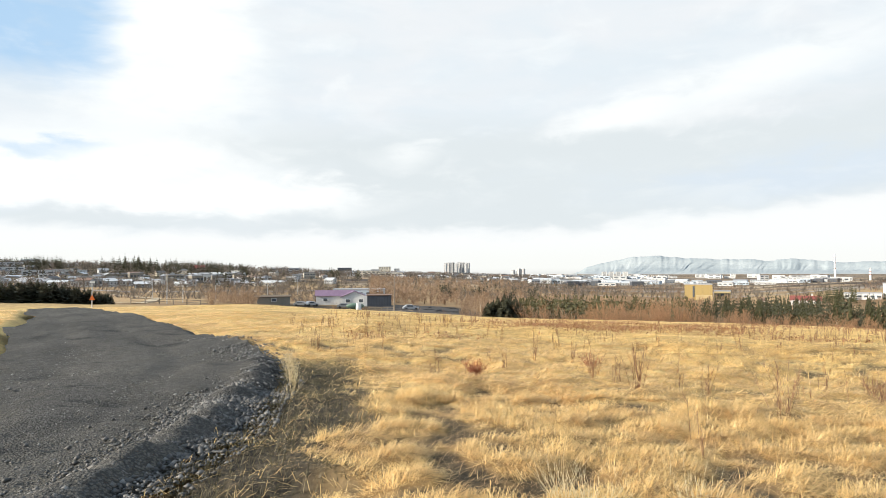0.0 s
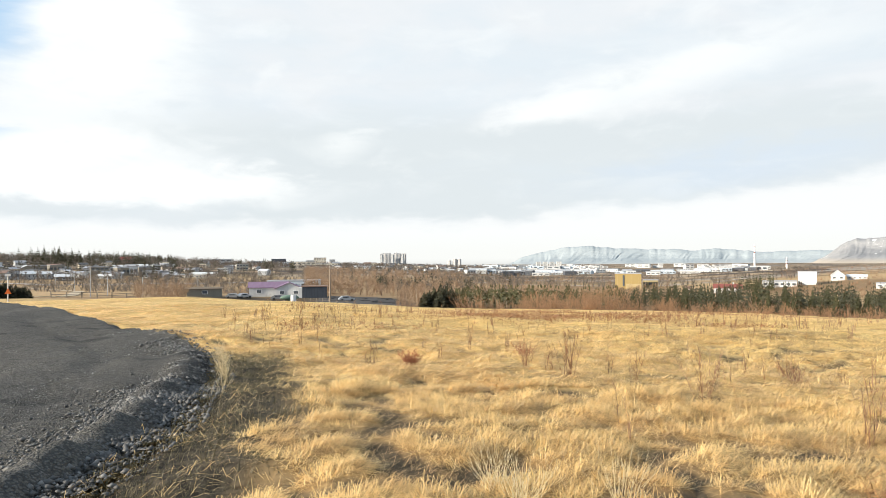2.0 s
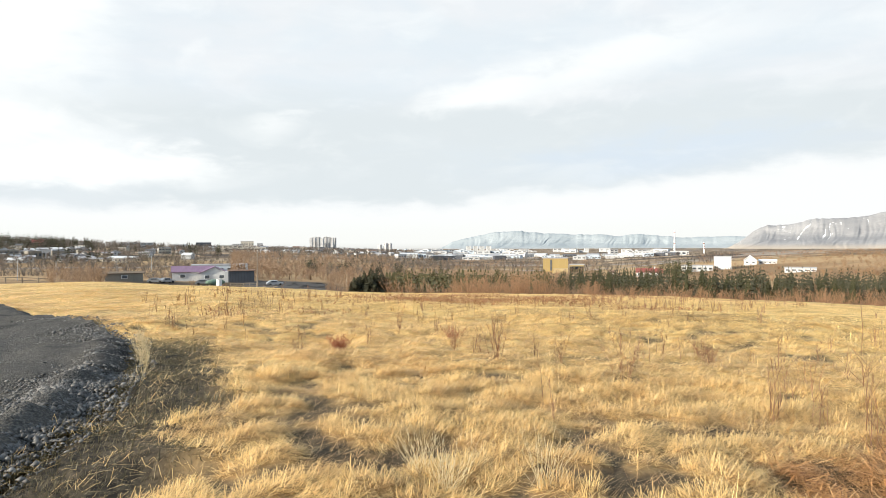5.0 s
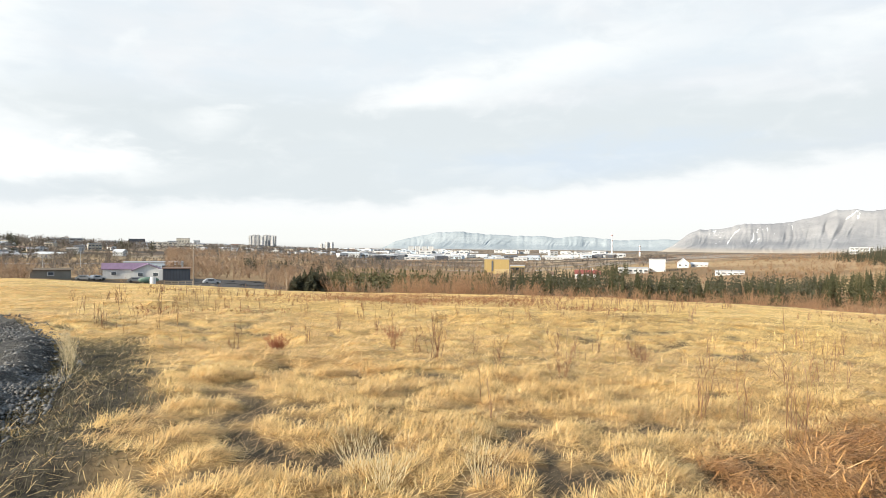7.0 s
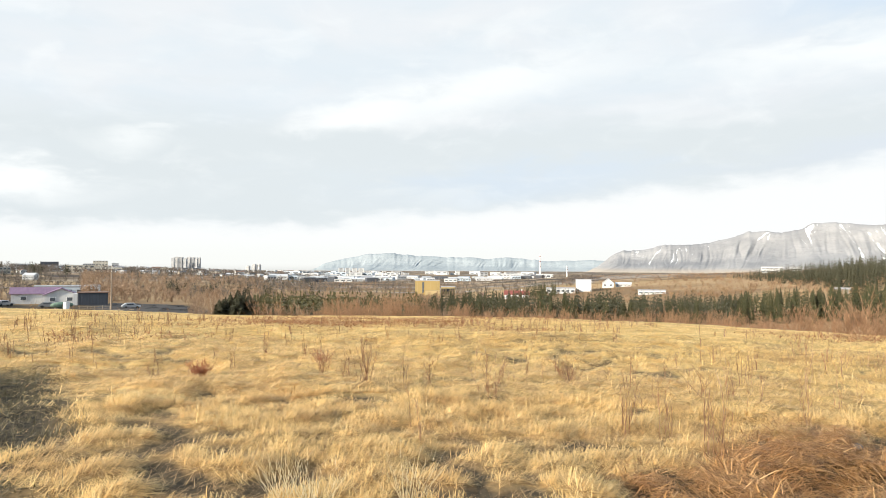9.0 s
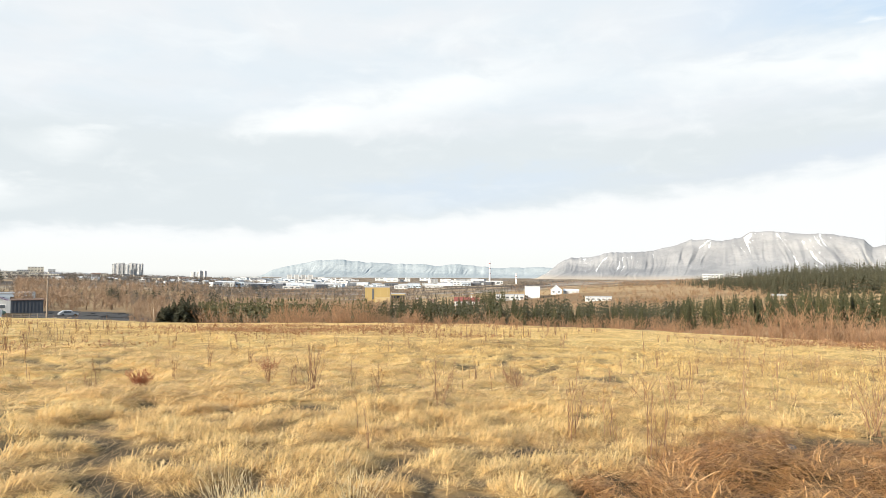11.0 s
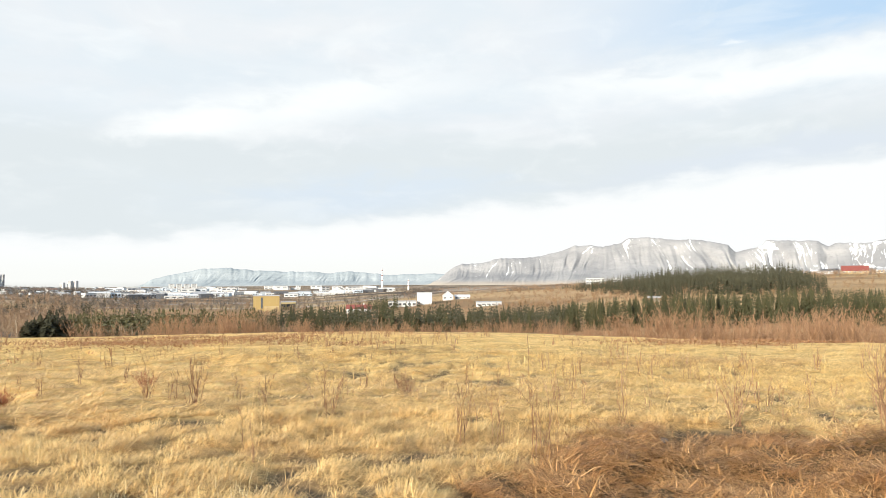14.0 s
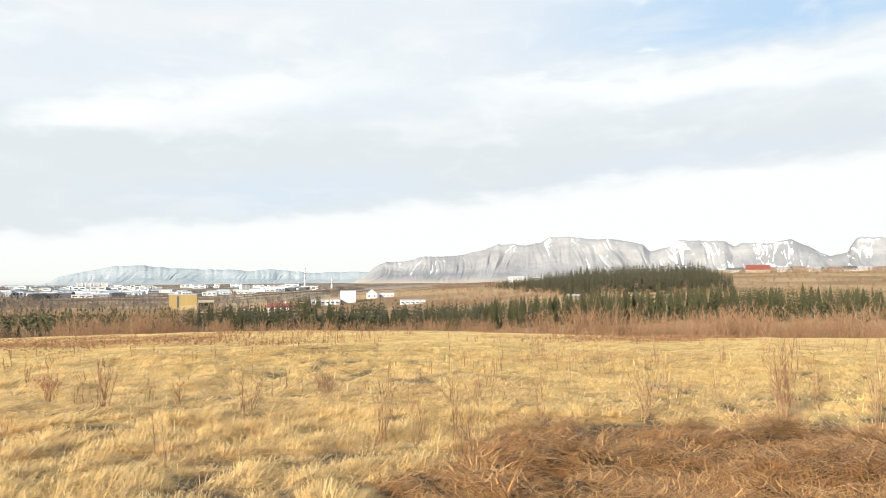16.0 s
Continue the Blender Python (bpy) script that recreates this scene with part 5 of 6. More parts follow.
# the farmhouse with the purple roof
house(-9.0, 221, 11.6, 8, 2.9, 1.5, "white_wall", "purple_roof", "long white single-storey house with a purple metal roof", windows=2, door=True)
house(-7.4, 215, 8.0, 9, 2.7, 1.7, "white_wall", "purple_roof", "white gabled house wing with a purple metal roof", along=False, windows=2)
shed = thing("shed", at(-5.35, 208), 5.35, "long dark grey shed with a pale rusty roof edge", "shed")
box_part("wall", (7.2, 5, 4.4), (0, 0, 1.2), "dark_wall", shed)
box_part("roof", (7.7, 5.5, 0.22), (0, 0, 3.5), "rust", shed)
box_part("side_wall", (1.0, 4.6, 4.2), (-4.1, 0, 1.1), "white_wall", shed)
for k in range(9):
    box_part("board", (0.08, 0.06, 3.1), (-3.2 + 0.8 * k, -2.54, 1.8), "dark_board", shed)
house(-13.9, 205, 9.2, 6, 2.1, 0.35, "brown_wall", "bark", "low grey-brown outbuilding with a nearly flat brown roof", windows=1)
block(-7.0, 300, 22, 10, 4.0, "blue_wall", "pale blue flat-roofed hall behind the farm", 1, bays=5)

# yellow, white and red-roofed buildings in the valley
yellow = block(20.37, 420, 14.8, 12, 8.9, "yellow_wall", "large plain ochre-yellow flat-roofed building", 1, name="building", bays=1)
for o in list(yellow.children):
    if o.name.startswith("window"):
        bpy.data.objects.remove(o)
box_part("window", (1.0, 0.3, 6.4), (-2.6, -6.05, 4.9), "glass", yellow, "tall narrow dark window strip")
box_part("wing", (8.5, 9, 3.4), (3.0, -8, 1.4), "ochre_wall", yellow)
for k in range(4):
    box_part("panel_joint", (0.12, 0.1, 8.6), (-6 + 4 * k, -6.02, 4.4), "ochre_wall", yellow)
block(22.1, 440, 9, 8, 4.6, "ochre_wall", "low tan building beside the yellow one", 1, bays=3)
house(27.8, 345, 12, 7, 2.0, 1.7, "white_wall", "red_roof", "white house with a long bright red roof and two chimneys", windows=4, chimney=True)
house(24.9, 350, 3.5, 4, 2.2, 1.1, "beige_wall", "rust", "small tan hut between the spruces", windows=1)
block(31.4, 372, 15, 10, 2.6, "white_wall", "low long white flat-roofed building", 1, bays=6)
white = block(33.25, 380, 8.2, 9, 6.2, "white_wall", "tall plain white windowless block", 1)
for o in list(white.children):
    if o.name.startswith("window"):
        bpy.data.objects.remove(o)
house(35.2, 420, 6.5, 11, 2.8, 2.6, "white_wall", "white_roof", "white gabled house with a steep pale roof", along=False, windows=2)
house(36.4, 424, 9, 8, 1.5, 1.0, "white_wall", "white_roof", "low white house wing with a pale roof", windows=4)
block(38.6, 330, 12, 9, 1.6, "white_wall", "long low white building behind the spruces", 1, bays=5)
house(51.9, 236, 3.6, 3, 1.5, 0.3, "brown_wall", "roof_grey", "small grey hut at the forest edge", windows=0)
block(47.3, 690, 18, 10, 5.5, "white_wall", "white building on the skyline above the forest", 2, bays=5)
block(48.9, 700, 9, 8, 4.0, "white_wall", "small white building on the skyline", 1, bays=3)

# houses on the rise behind the spruces
house(65.8, 560, 16, 10, 2.4, 3.4, "ochre_wall", "red_roof", "large house with a broad bright red roof on the rise", windows=5)
skyline = [(67.6, 590, 9), (68.5, 640, 11), (63.9, 600, 7), (69.6, 620, 12), (70.9, 600, 9), (71.8, 590, 10), (72.7, 640, 12), (73.9, 620, 11), (75.2, 600, 12), (76.4, 640, 10), (78.0, 610, 12), (64.4, 640, 8)]
for i, (az, r, w) in enumerate(skyline):
    house(az, r, w * 0.85, 8, 2.2, 1.6, ("beige_wall", "brown_wall", "grey_wall")[i % 3], ("roof_grey", "dark_roof", "rust")[(i * 2) % 3], "suburban house with a pitched roof on the far rise", turn=(i * 37) % 50 - 25, windows=3, group="houses on the rise")


def range_at(az, el):
    """How far off the ground lies that is seen at this height angle."""
    r = np.geomspace(320, 1450, 90)
    a = radians(az)
    seen = np.degrees(np.arctan((height(r * math.sin(a), r * math.cos(a)) - EYE) / r))
    return float(np.interp(el, np.maximum.accumulate(seen) + 1e-6 * np.arange(90), r))


def build_suburb():
    rng = np.random.default_rng(71)
    walls, roofs = ("white_wall", "grey_wall", "brown_wall", "grey_wall", "beige_wall"), ("dark_roof", "roof_grey", "rust", "dark_roof", "white_roof")
    words = {"brown_wall": "grey-brown", "white_wall": "white", "grey_wall": "grey", "beige_wall": "beige", "cream_wall": "cream"}
    tops = {"dark_roof": "dark", "roof_grey": "grey", "rust": "rust-brown", "white_roof": "pale"}
    n = 0
    while n < 190:
        az = rng.uniform(-36, 9)
        r = range_at(az, rng.uniform(-1.2, 0.12))
        if n > 130:
            az = rng.uniform(-5, 9.5)
        if az > -6:
            r = 950 + 700 * rng.random()
        wall, roof = walls[int(rng.integers(5))], roofs[int(rng.integers(5))]
        w = rng.uniform(6, 9.5)
        if rng.random() < 0.22:
            block(az, r, w * 1.3, 9, rng.uniform(3, 6), wall, f"{words[wall]} flat-roofed house in the hillside suburb", 1 + int(rng.random() < 0.4), turn=rng.uniform(-30, 30), name="house", category="house", group="suburb houses", bays=4)
        else:
            house(az, r, w, 8.5, rng.uniform(2.4, 3.8), rng.uniform(0.9, 1.7), wall, roof, f"{words[wall]} house with a {tops[roof]} pitched roof in the suburb", turn=rng.uniform(-40, 40), along=rng.random() < 0.6, windows=4, group="suburb houses")
        n += 1


build_suburb()


def near_houses():
    """Low houses along the streets nearest the valley, and taller ones in the far town."""
    rng = np.random.default_rng(73)
    for i in range(46):
        az = rng.uniform(-34, -11)
        r = range_at(az, rng.uniform(-1.35, -0.5))
        wall = ("white_wall", "grey_wall", "brown_wall", "beige_wall")[i % 4]
        roof = ("roof_grey", "white_roof", "dark_roof")[i % 3]
        house(az, r, rng.uniform(6, 10), 7, rng.uniform(1.8, 2.8), rng.uniform(0.7, 1.2), wall, roof, "low house with a shallow pitched roof among garden trees", turn=rng.uniform(-30, 30), windows=3, group="suburb houses")
    house(-19.6, 930, 13, 9, 4.5, 2.6, "pink_wall", "red_roof", "house with faded red walls among dark trees", windows=3, group="suburb houses")
    for i in range(44):
        az, r = rng.uniform(-4.5, 9), rng.uniform(1150, 1900)
        wall = ("white_wall", "cream_wall", "white_wall", "grey_wall", "beige_wall")[i % 5]
        house(az, r, rng.uniform(10, 17), 10, rng.uniform(4.5, 8), rng.uniform(1.5, 2.6), wall, ("roof_grey", "dark_roof", "rust")[i % 3], "two-storey house with a pitched roof in the far town", turn=rng.uniform(-40, 40), along=i % 2 == 0, windows=4, group="far town houses")


near_houses()

# apartment blocks on the western skyline
for az, r, w, h, fl in ((-32.6, 900, 34, 7, 2), (-32.2, 1250, 26, 8, 3), (-31.1, 1280, 26, 11, 4), (-29.0, 640, 34, 4, 1), (-32.7, 660, 30, 5, 2), (-28.1, 1350, 60, 7, 2), (-30.6, 620, 22, 4, 1), (-34.2, 1100, 40, 9, 3)):
    block(az, r, w, 14, h, "white_wall", "white apartment block on the western skyline", fl, group="apartment blocks", bays=4, name="apartment_block", category="apartment block")
for az, r, w, h, fl, wall in ((-13.0, 1250, 50, 9, 2, "grey_wall"), (-9.9, 1180, 22, 9, 2, "grey_wall"), (-8.2, 1300, 26, 14, 4, "dark_wall"), (-7.0, 1260, 56, 8, 3, "blue_wall"), (-4.9, 1500, 26, 19, 7, "cream_wall"), (-5.7, 1480, 18, 13, 4, "white_wall"), (-3.9, 1480, 12, 15, 5, "white_wall"), (-4.6, 1120, 46, 7, 1, "cream_wall"), (-6.2, 1100, 36, 9, 2, "cream_wall")):
    block(az, r, w, 16, h, wall, "office building on the skyline above the valley", fl, group="office buildings", bays=5, name="office_building", category="office building")

# high-rise towers on the horizon
for i, (az, w, top, wall) in enumerate([(0.17, 10, 0.50, "white_wall"), (0.43, 14, 0.56, "concrete"), (0.75, 15, 0.585, "tower_grey"), (1.06, 12, 0.47, "white_wall"), (1.34, 14, 0.585, "concrete"), (1.62, 14, 0.58, "tower_grey"), (1.88, 11, 0.50, "white_wall"), (2.09, 9, 0.53, "concrete")]):
    h = EYE + 2600 * math.tan(radians(top)) - at(az, 2600)[2]
    tower = block(az, 2600 + 30 * (i % 3), w, 13, h, wall, "tall concrete apartment tower on the horizon", 12, group="tower blocks", name="tower_block", category="tower block", turn=-8, bays=3)
    box_part("lift_house", (4, 5, 3), (1, 0, h + 1.5), "concrete", tower)
    box_part("balcony_stack", (w * 0.3, 1.4, h * 0.94), (w * 0.1, -7.2, h * 0.5), wall, tower)
for az, h in ((5.78, 26), (6.25, 32), (6.62, 31)):
    block(az, 2900, 13, 13, h, "concrete", "slim concrete tower block on the horizon", 10, group="tower blocks", name="tower_block", category="tower block", turn=-35)


def build_works():
    """White halls and sheds on the valley floor."""
    rng = np.random.default_rng(81)
    spots = [(8.2, 880, 44), (9.0, 930, 30), (9.6, 1010, 46), (10.2, 900, 36), (10.6, 980, 40), (11.3, 1040, 52), (11.2, 900, 34), (12.0, 960, 40), (12.6, 1080, 46), (12.9, 940, 34), (13.5, 1000, 42), (14.0, 1100, 50), (14.6, 960, 38), (15.2, 1060, 40), (15.9, 1020, 30), (16.6, 1120, 36), (17.2, 1040, 28), (18.1, 1150, 34), (19.2, 1200, 40), (20.3, 1150, 30), (21.5, 1200, 46), (22.6, 1100, 36), (23.4, 1180, 40), (24.6, 1240, 44), (26.2, 1100, 60), (27.6, 1060, 66), (29.0, 1080, 48), (25.1, 980, 50), (13.2, 1250, 60), (15.4, 1280, 70)]
    for i, (az, r, w) in enumerate(spots):
        wall = ("white_wall", "concrete", "grey_wall", "blue_wall", "white_wall", "dark_wall")[int(rng.integers(6))]
        if rng.random() < 0.35:
            house(az, r, w * 0.5, 14, rng.uniform(3, 5), rng.uniform(1.2, 2.0), wall, ("white_roof", "roof_grey", "dark_roof")[i % 3], "wide industrial hall with a shallow pale roof", turn=rng.uniform(-20, 20), windows=5, group="valley works", name="industrial_hall", category="hall")
        else:
            block(az, r, w * 0.48, 12, rng.uniform(3.5, 7), wall, "pale flat-roofed commercial building in the valley", 1 + i % 2, turn=rng.uniform(-25, 25), group="valley works", name="industrial_hall", category="hall", bays=6)
    for i in range(90):
        az, r = rng.uniform(7.5, 17) if i % 3 else rng.uniform(8, 31), rng.uniform(820, 1500)
        block(az, r, rng.uniform(8, 24), 12, rng.uniform(3, 6.5), ("white_wall", "grey_wall", "concrete", "dark_wall", "blue_wall")[i % 5], "distant pale building on the coastal plain", 1, turn=rng.uniform(-25, 25), group="plain buildings", name="building", bays=3)
    for i in range(80):
        az, r = rng.uniform(7.5, 18) if i % 4 else rng.uniform(17, 30), rng.uniform(1350, 2700)
        block(az, r, rng.uniform(14, 38), 14, rng.uniform(5, 11), ("white_wall", "blue_wall", "grey_wall", "concrete")[i % 4], "pale commercial building far off on the coastal plain", 2, turn=rng.uniform(-25, 25), group="plain buildings", name="building", bays=2)
    # white apartment row near the shore and the gantry beside it
    for k in range(4):
        block(13.2 + 0.55 * k, 2300, 17, 12, 20, "white_wall", "white apartment block near the shore", 6, group="shore blocks", name="apartment_block", category="apartment block")
    mast = thing("gantry", at(16.75, 1300), -16.75, "white steel gantry mast over the works", "mast")
    for s in (-1, 1):
        box_part("leg", (0.6, 0.6, 13), (s * 3.4, 0, 6.5), "white_metal", mast)
    for k in range(4):
        box_part("brace", (7.6, 0.5, 0.5), (0, 0, 3 + 3.2 * k), "white_metal", mast)


build_works()


def chimney_stack(az, r, h, label):
    x, y, z = at(az, r)
    root = thing("chimney", (x, y, z), 0, label, "chimney")
    bm = bmesh.new()
    bmesh.ops.create_cone(bm, cap_ends=True, segments=14, radius1=2.0, radius2=1.2, depth=h, matrix=Matrix.Translation((0, 0, h / 2 - 0.5)))
    part("stack", bm, MAT["white_metal"], root)
    for k in range(3):
        bm = bmesh.new()
        bmesh.ops.create_cone(bm, cap_ends=True, segments=14, radius1=1.75 - 0.15 * k, radius2=1.72 - 0.15 * k, depth=1.4, matrix=Matrix.Translation((0, 0, h * (0.45 + 0.22 * k))))
        part("band", bm, MAT["red_roof"], root)
    return root


chimney_stack(29.72, 1500, 50, "tall white chimney stack rising from the plain")
chimney_stack(31.9, 1500, 24, "short white chimney stack on the plain")


# ---- posts, signs, fences and yard clutter ----
def rod(h, r0, r1, seg=9):
    bm = bmesh.new()
    bmesh.ops.create_cone(bm, cap_ends=True, segments=seg, radius1=r0, radius2=r1, depth=h, matrix=Matrix.Translation((0, 0, h / 2)))
    return bm


def pole(az, r, h, mat="pole_wood", label="weathered wooden utility pole", arm=True):
    root = thing("utility_pole", at(az, r, -0.3), -az, label, "pole")
    part("post", rod(h, 0.16, 0.11), MAT[mat], root)
    if arm:
        box_part("crossarm", (1.4, 0.12, 0.12), (0, -0.14, h - 0.5), mat, root)
        for s in (-0.6, 0, 0.6):
            box_part("insulator", (0.08, 0.08, 0.16), (s, -0.14, h - 0.36), "white_metal", root)
    return root


pole(-4.1, 140, 8.4)


def lamp_post(az, r, h):
    root = thing("street_lamp", at(az, r, -0.2), -az, "grey metal street lamp post with a short arm", "street lamp", "street lamps")
    part("post", rod(h, 0.09, 0.06), MAT["grey_metal"], root)
    box_part("arm", (0.9, 0.07, 0.07), (0.4, 0, h), "grey_metal", root)
    box_part("lantern", (0.55, 0.22, 0.12), (0.95, 0, h - 0.02), "white_metal", root)
    return root


for az, r, h in ((-21.95, 150, 5.4), (-20.8, 190, 5.2), (-18.4, 200, 5.0), (-23.0, 260, 6), (-12.0, 330, 7.5), (-14.4, 260, 8.5), (-24.2, 330, 6)):
    lamp_post(az, r, h)


def road_sign():
    root = thing("road_sign", at(-27.12, 74, -0.15), 27.1, "roadside post with an orange triangular warning plate and white top box", "road sign")
    part("post", rod(2.75, 0.05, 0.05), MAT["grey_metal"], root)
    bm = bmesh.new()
    pts = [(-0.27, 1.0), (0.27, 1.0), (0, 1.52)]
    front = [bm.verts.new((x, -0.07, z)) for x, z in pts]
    back = [bm.verts.new((x, -0.04, z)) for x, z in pts]
    bm.faces.new(front)
    bm.faces.new(back[::-1])
    for i in range(3):
        j = (i + 1) % 3
        bm.faces.new((front[i], back[i], back[j], front[j]))
    bmesh.ops.recalc_face_normals(bm, faces=bm.faces)
    part("plate", bm, MAT["orange"], root, "orange triangular plate")
    box_part("lamp_box", (0.42, 0.2, 0.18), (0, 0, 2.72), "white_metal", root)


road_sign()


def fence(points, gap, tall, label):
    """Posts with two rails along a line of places."""
    root = thing("fence", points[0], 0, label, "fence")
    inv = Vector(points[0])
    for a, b in zip(points[:-1], points[1:]):
        a, b = Vector(a), Vector(b)
        n = max(1, int((b - a).length / gap))
        for k in range(n + 1):
            p = a.lerp(b, k / n)
            p.z = hz(p.x, p.y)
            box_part("post", (0.14, 0.14, tall), p - inv + Vector((0, 0, tall / 2 - 0.05)), "pole_wood", root)
        for q in (0.45, 0.85):
            c = (a + b) / 2 - inv
            turn = math.atan2(b.y - a.y, b.x - a.x)
            rail = box_part("rail", ((b - a).length, 0.05, 0.09), (c.x, c.y, (hz(a.x, a.y) + hz(b.x, b.y)) / 2 - inv.z + tall * q), "pole_wood", root)
            rail.rotation_euler = (0, math.asin((hz(a.x, a.y) - hz(b.x, b.y)) / (b - a).length), turn)
    return root


fence([at(az, 132) for az in (-24.5, -22.5, -20.5, -18.5, -16.8)], 2.2, 1.1, "low weathered wooden post and rail fence")
fence([at(az, 172) for az in (-6.2, -5.2, -4.2)], 1.5, 1.2, "broken timber fence beside the dark shed")


def car(az, r, turn, paint, label):
    root = thing("car", at(az, r), -az + turn, label, "car", "parked vehicles")
    bm = bmesh.new()
    prof = [(-2.1, 0.35), (2.1, 0.35), (2.15, 0.75), (1.2, 0.9), (0.6, 1.42), (-1.2, 1.45), (-1.9, 0.95), (-2.15, 0.8)]
    ends = [[bm.verts.new((x, s, z)) for x, z in prof] for s in (-0.85, 0.85)]
    bm.faces.new(ends[0])
    bm.faces.new(ends[1][::-1])
    for i in range(8):
        j = (i + 1) % 8
        bm.faces.new((ends[0][i], ends[1][i], ends[1][j], ends[0][j]))
    bmesh.ops.recalc_face_normals(bm, faces=bm.faces)
    bmesh.ops.bevel(bm, geom=bm.edges[:], offset=0.06, segments=1, affect="EDGES")
    part("body", bm, MAT[paint], root)
    box_part("window", (1.5, 1.74, 0.36), (-0.3, 0, 1.14), "glass", root)
    for x in (-1.3, 1.3):
        for y in (-0.8, 0.8):
            bm = bmesh.new()
            bmesh.ops.create_cone(bm, cap_ends=True, segments=14, radius1=0.34, radius2=0.34, depth=0.24, matrix=Matrix.Translation((x, y, 0.33)) @ Matrix.Rotation(math.pi / 2, 4, "X"))
            part("wheel", bm, MAT["rubber"], root)
    return root


car(-2.75, 185, 10, "silver_paint", "silver car parked on the dark yard")
car(-11.7, 200, -15, "grey_paint", "grey car parked beside the outbuilding")
car(-10.9, 203, 30, "silver_paint", "pale grey car parked by the farm track")
car(-8.2, 196, -5, "grey_paint", "dark grey car parked before the farmhouse")


def clutter():
    rng = np.random.default_rng(91)
    boat = thing("covered_boat", at(-7.35, 190), 20, "boat under a green tarpaulin on trestles", "boat")
    bm = bmesh.new()
    bmesh.ops.create_uvsphere(bm, u_segments=14, v_segments=8, radius=1.0, matrix=Matrix.Translation((0, 0, 1.0)) @ Matrix.Diagonal((2.6, 0.9, 0.8, 1)))
    part("tarpaulin", bm, MAT["tarp"], boat)
    for x in (-1.4, 1.4):
        box_part("trestle", (0.15, 1.2, 0.8), (x, 0, 0.35), "pole_wood", boat)
    tank = thing("water_tank", at(-7.05, 186), 0, "white plastic tank standing in the farmyard", "tank")
    bm = rod(1.9, 0.75, 0.7, 16)
    part("body", bm, MAT["white_paint"], tank)
    box_part("cap", (0.5, 0.5, 0.15), (0, 0, 1.95), "grey_metal", tank)
    for k in range(7):
        az = -4.9 + 0.3 * k
        log = thing("timber", at(az, 165 + rng.uniform(-4, 4), 0.2), rng.uniform(-40, 40), "grey weathered timber lying in the yard", "timber", "loose timber")
        box_part("beam", (rng.uniform(2.5, 4.5), 0.22, 0.2), (0, 0, 0), "pole_wood", log)
    for k in range(16):
        az, r = rng.uniform(-4.4, 2.0), rng.uniform(150, 205)
        heap = thing("scrap_heap", at(az, r, -0.1), rng.uniform(0, 360), "dark heap of soil and scrap in the yard", "heap", "scrap heaps")
        bm = bmesh.new()
        bmesh.ops.create_icosphere(bm, subdivisions=3, radius=1.0)
        for v in bm.verts:
            v.co *= 1 + 0.28 * noise.noise(v.co * 2.1 + Vector((k * 7, 0, 0)))
            v.co.x *= rng.uniform(1.6, 1.65) + 0.1 * k
            v.co.z *= 0.55
        part("soil", bm, MAT["yard"], heap)


clutter()


# ---- tracks and far roads ----
def track(name, points, width, mat, label):
    """A level strip laid over the ground along a line of places."""
    line = []
    for (a0, r0), (a1, r1) in zip(points[:-1], points[1:]):
        for k in range(24):
            s = k / 24
            line.append((a0 + (a1 - a0) * s, r0 + (r1 - r0) * s))
    pts = [Vector(at(a, r)) for a, r in line]
    v = []
    for i, p in enumerate(pts):
        d = (pts[min(i + 1, len(pts) - 1)] - pts[max(i - 1, 0)]).normalized()
        q = Vector((-d.y, d.x, 0)) * width / 2
        for s in (-1, -0.33, 0.33, 1):
            e = p + q * s
            v.append((e.x, e.y, hz(e.x, e.y) + 0.14))
    ob = mesh_object(name, v, grid_faces(len(pts), 4), MAT[mat])
    return tagged(ob, label, "track", kind="structure")


track("gravel_path", [(-25.2, 135), (-23.8, 175), (-22.7, 225), (-23.4, 265), (-26.3, 300)], 3.0, "path", "pale gravel footpath winding down the slope")
track("far_road", [(6, 520), (14, 470), (22, 480), (30, 560)], 10, "far_road", "pale road crossing the valley floor")
track("far_road", [(9, 640), (16, 600), (24, 640)], 14, "far_road", "second pale road crossing the valley floor")
track("far_road", [(-30, 380), (-24, 340), (-16, 370), (-8, 420)], 7, "far_road", "street below the hillside suburb")
track("far_road", [(17, 820), (24, 800), (33, 900)], 22, "path", "strip of pale cleared land on the plain")


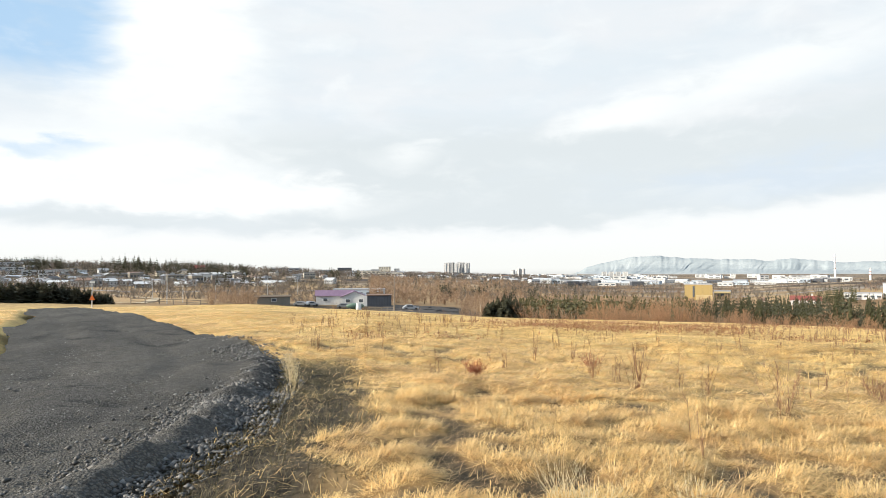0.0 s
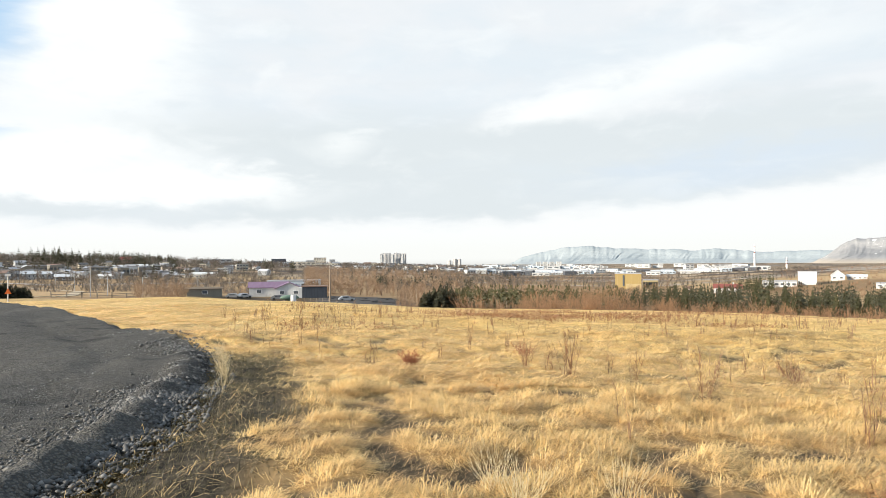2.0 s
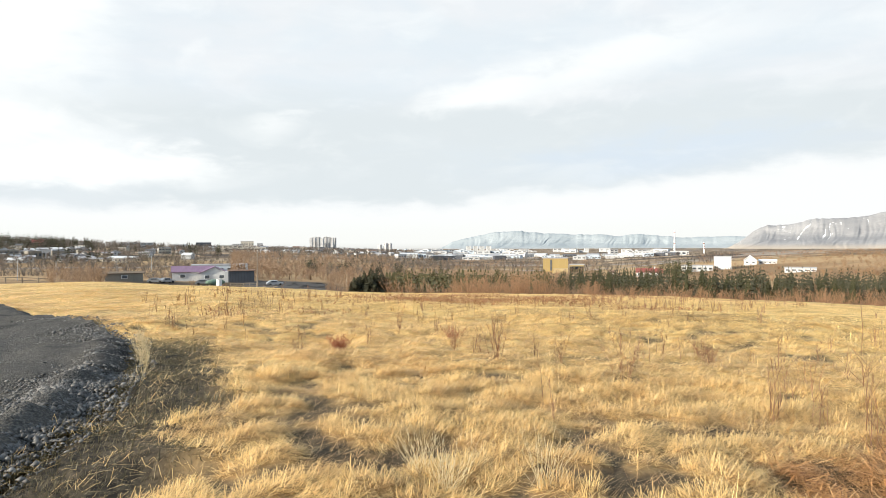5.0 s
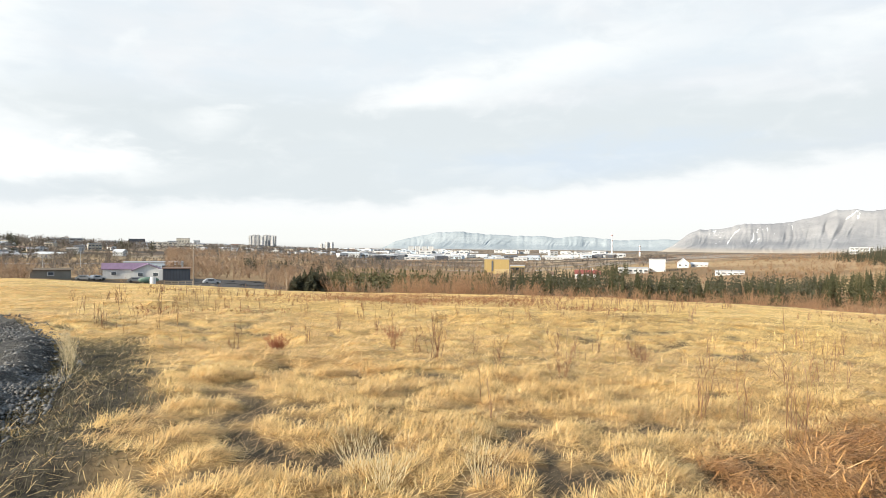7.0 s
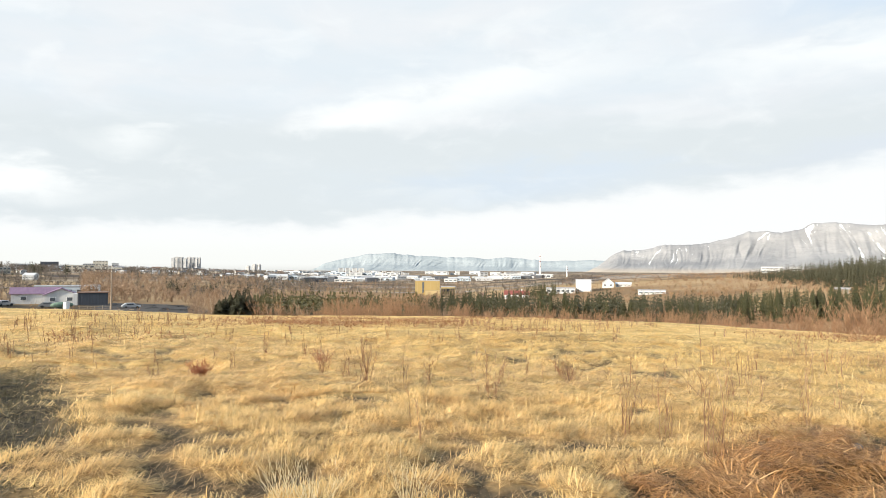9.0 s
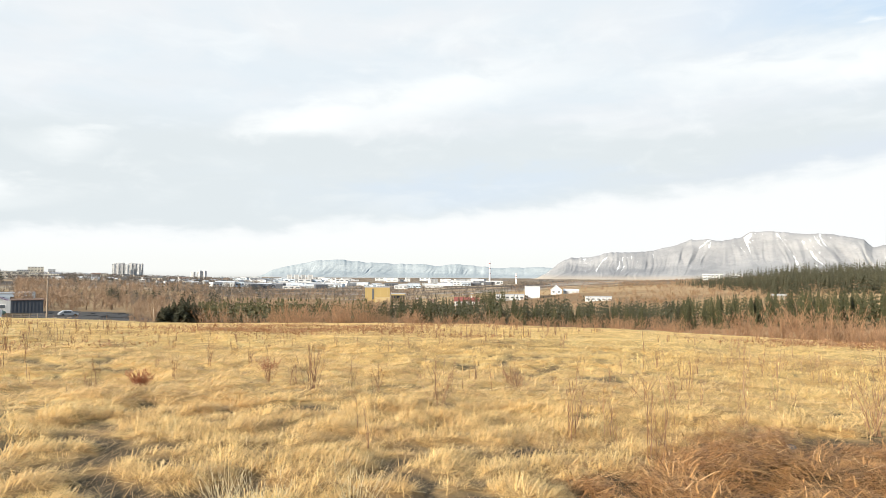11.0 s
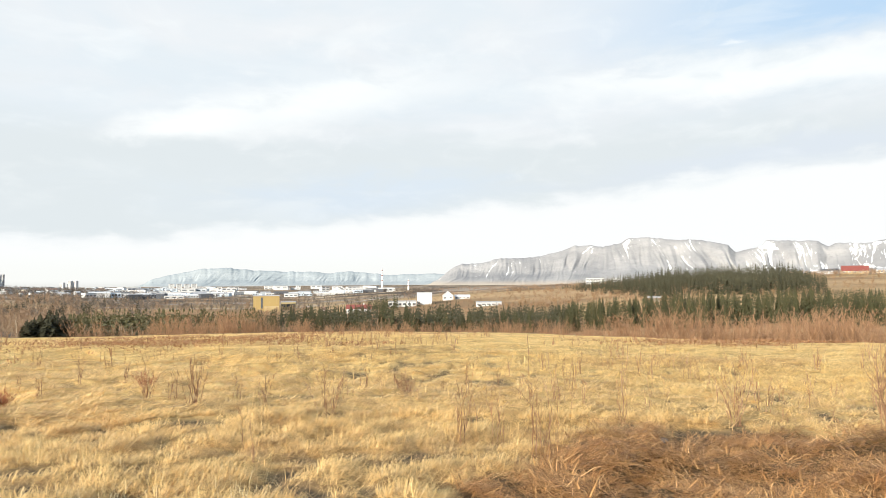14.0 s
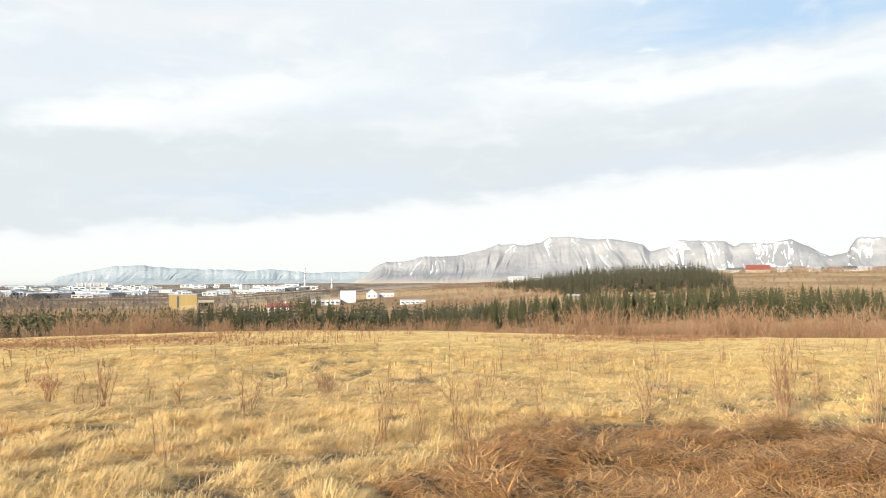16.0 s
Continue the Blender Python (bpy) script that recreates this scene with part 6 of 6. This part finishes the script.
# ---- gravel stones ----
def build_stones():
    rng = np.random.default_rng(95)
    bm = bmesh.new()
    bmesh.ops.create_cone(bm, cap_ends=False, segments=4, radius1=1.0, radius2=0.0, depth=0.9, matrix=Matrix.Translation((0, 0, 0.45)))
    bmesh.ops.create_cone(bm, cap_ends=False, segments=4, radius1=1.0, radius2=0.0, depth=0.7, matrix=Matrix.Translation((0, 0, -0.35)) @ Matrix.Rotation(math.pi, 4, 'X'))
    bmesh.ops.remove_doubles(bm, verts=bm.verts, dist=0.01)
    bm.verts.index_update()
    bm.verts.ensure_lookup_table()
    sv = np.array([v.co[:] for v in bm.verts])
    sf = np.array([[v.index for v in f.verts] for f in bm.faces])
    bm.free()
    n = 37000
    y = np.concatenate([np.concatenate([rng.uniform(2.5, 9, 20000), rng.uniform(7, 17, 8000)]), 3 + 21 * rng.random(9000) ** 1.5])
    d = np.concatenate([np.clip(rng.normal(0.32, 0.30, 28000), -0.35, 1.7), rng.uniform(0.4, 4.6, 9000)])
    x = road_edge(y) - d
    size = np.concatenate([rng.gamma(2.2, 0.0060, 28000), rng.gamma(1.8, 0.0045, 9000)]).clip(0.006, 0.042)
    ridge = smooth(y, -4, 3) * (0.25 + 0.75 * smooth(y, 13.5, 11)) * 0.13 * np.exp(-((d - 0.36) / 0.26) ** 2)
    z = height(x, y) + 0.02 + ridge + size * 0.2
    z[28000:] -= 0.015
    th = rng.uniform(0, 6.28, n)
    c, s = np.cos(th), np.sin(th)
    shape = rng.uniform(0.6, 1.25, (n, 1, 3)) * [1, 1, 0.75]
    v = sv[None] * shape * (1 + rng.normal(0, 0.22, (n, len(sv), 1)))
    v = np.stack([v[..., 0] * c[:, None] - v[..., 1] * s[:, None], v[..., 0] * s[:, None] + v[..., 1] * c[:, None], v[..., 2]], -1)
    v = v * size[:, None, None] + np.stack([x, y, z], -1)[:, None]
    f = sf[None] + (np.arange(n) * len(sv))[:, None, None]
    ob = mesh_object("gravel_stones", v.reshape(-1, 3), f.reshape(-1, 3), MAT["loose_stone"])
    tagged(ob, "loose dark grey gravel stones along the road edge", "gravel", kind="stuff")


build_stones()


def field_stone(x, y, size, seed):
    bm = bmesh.new()
    bmesh.ops.create_icosphere(bm, subdivisions=3, radius=size)
    for v in bm.verts:
        v.co *= 1 + 0.25 * noise.noise(v.co * 9 + Vector((seed, 0, 0)))
        v.co.z *= 0.6
    ob = part("field_stone", bm, MAT["pale_stone"])
    ob.matrix_basis = pose(x, y, hz(x, y) + 0.1, 0, 0, 30 * seed)
    tagged(ob, "pale grey stone lying in the flattened brown stems", "stone")


field_stone(5.75, 4.32, 0.055, 1)
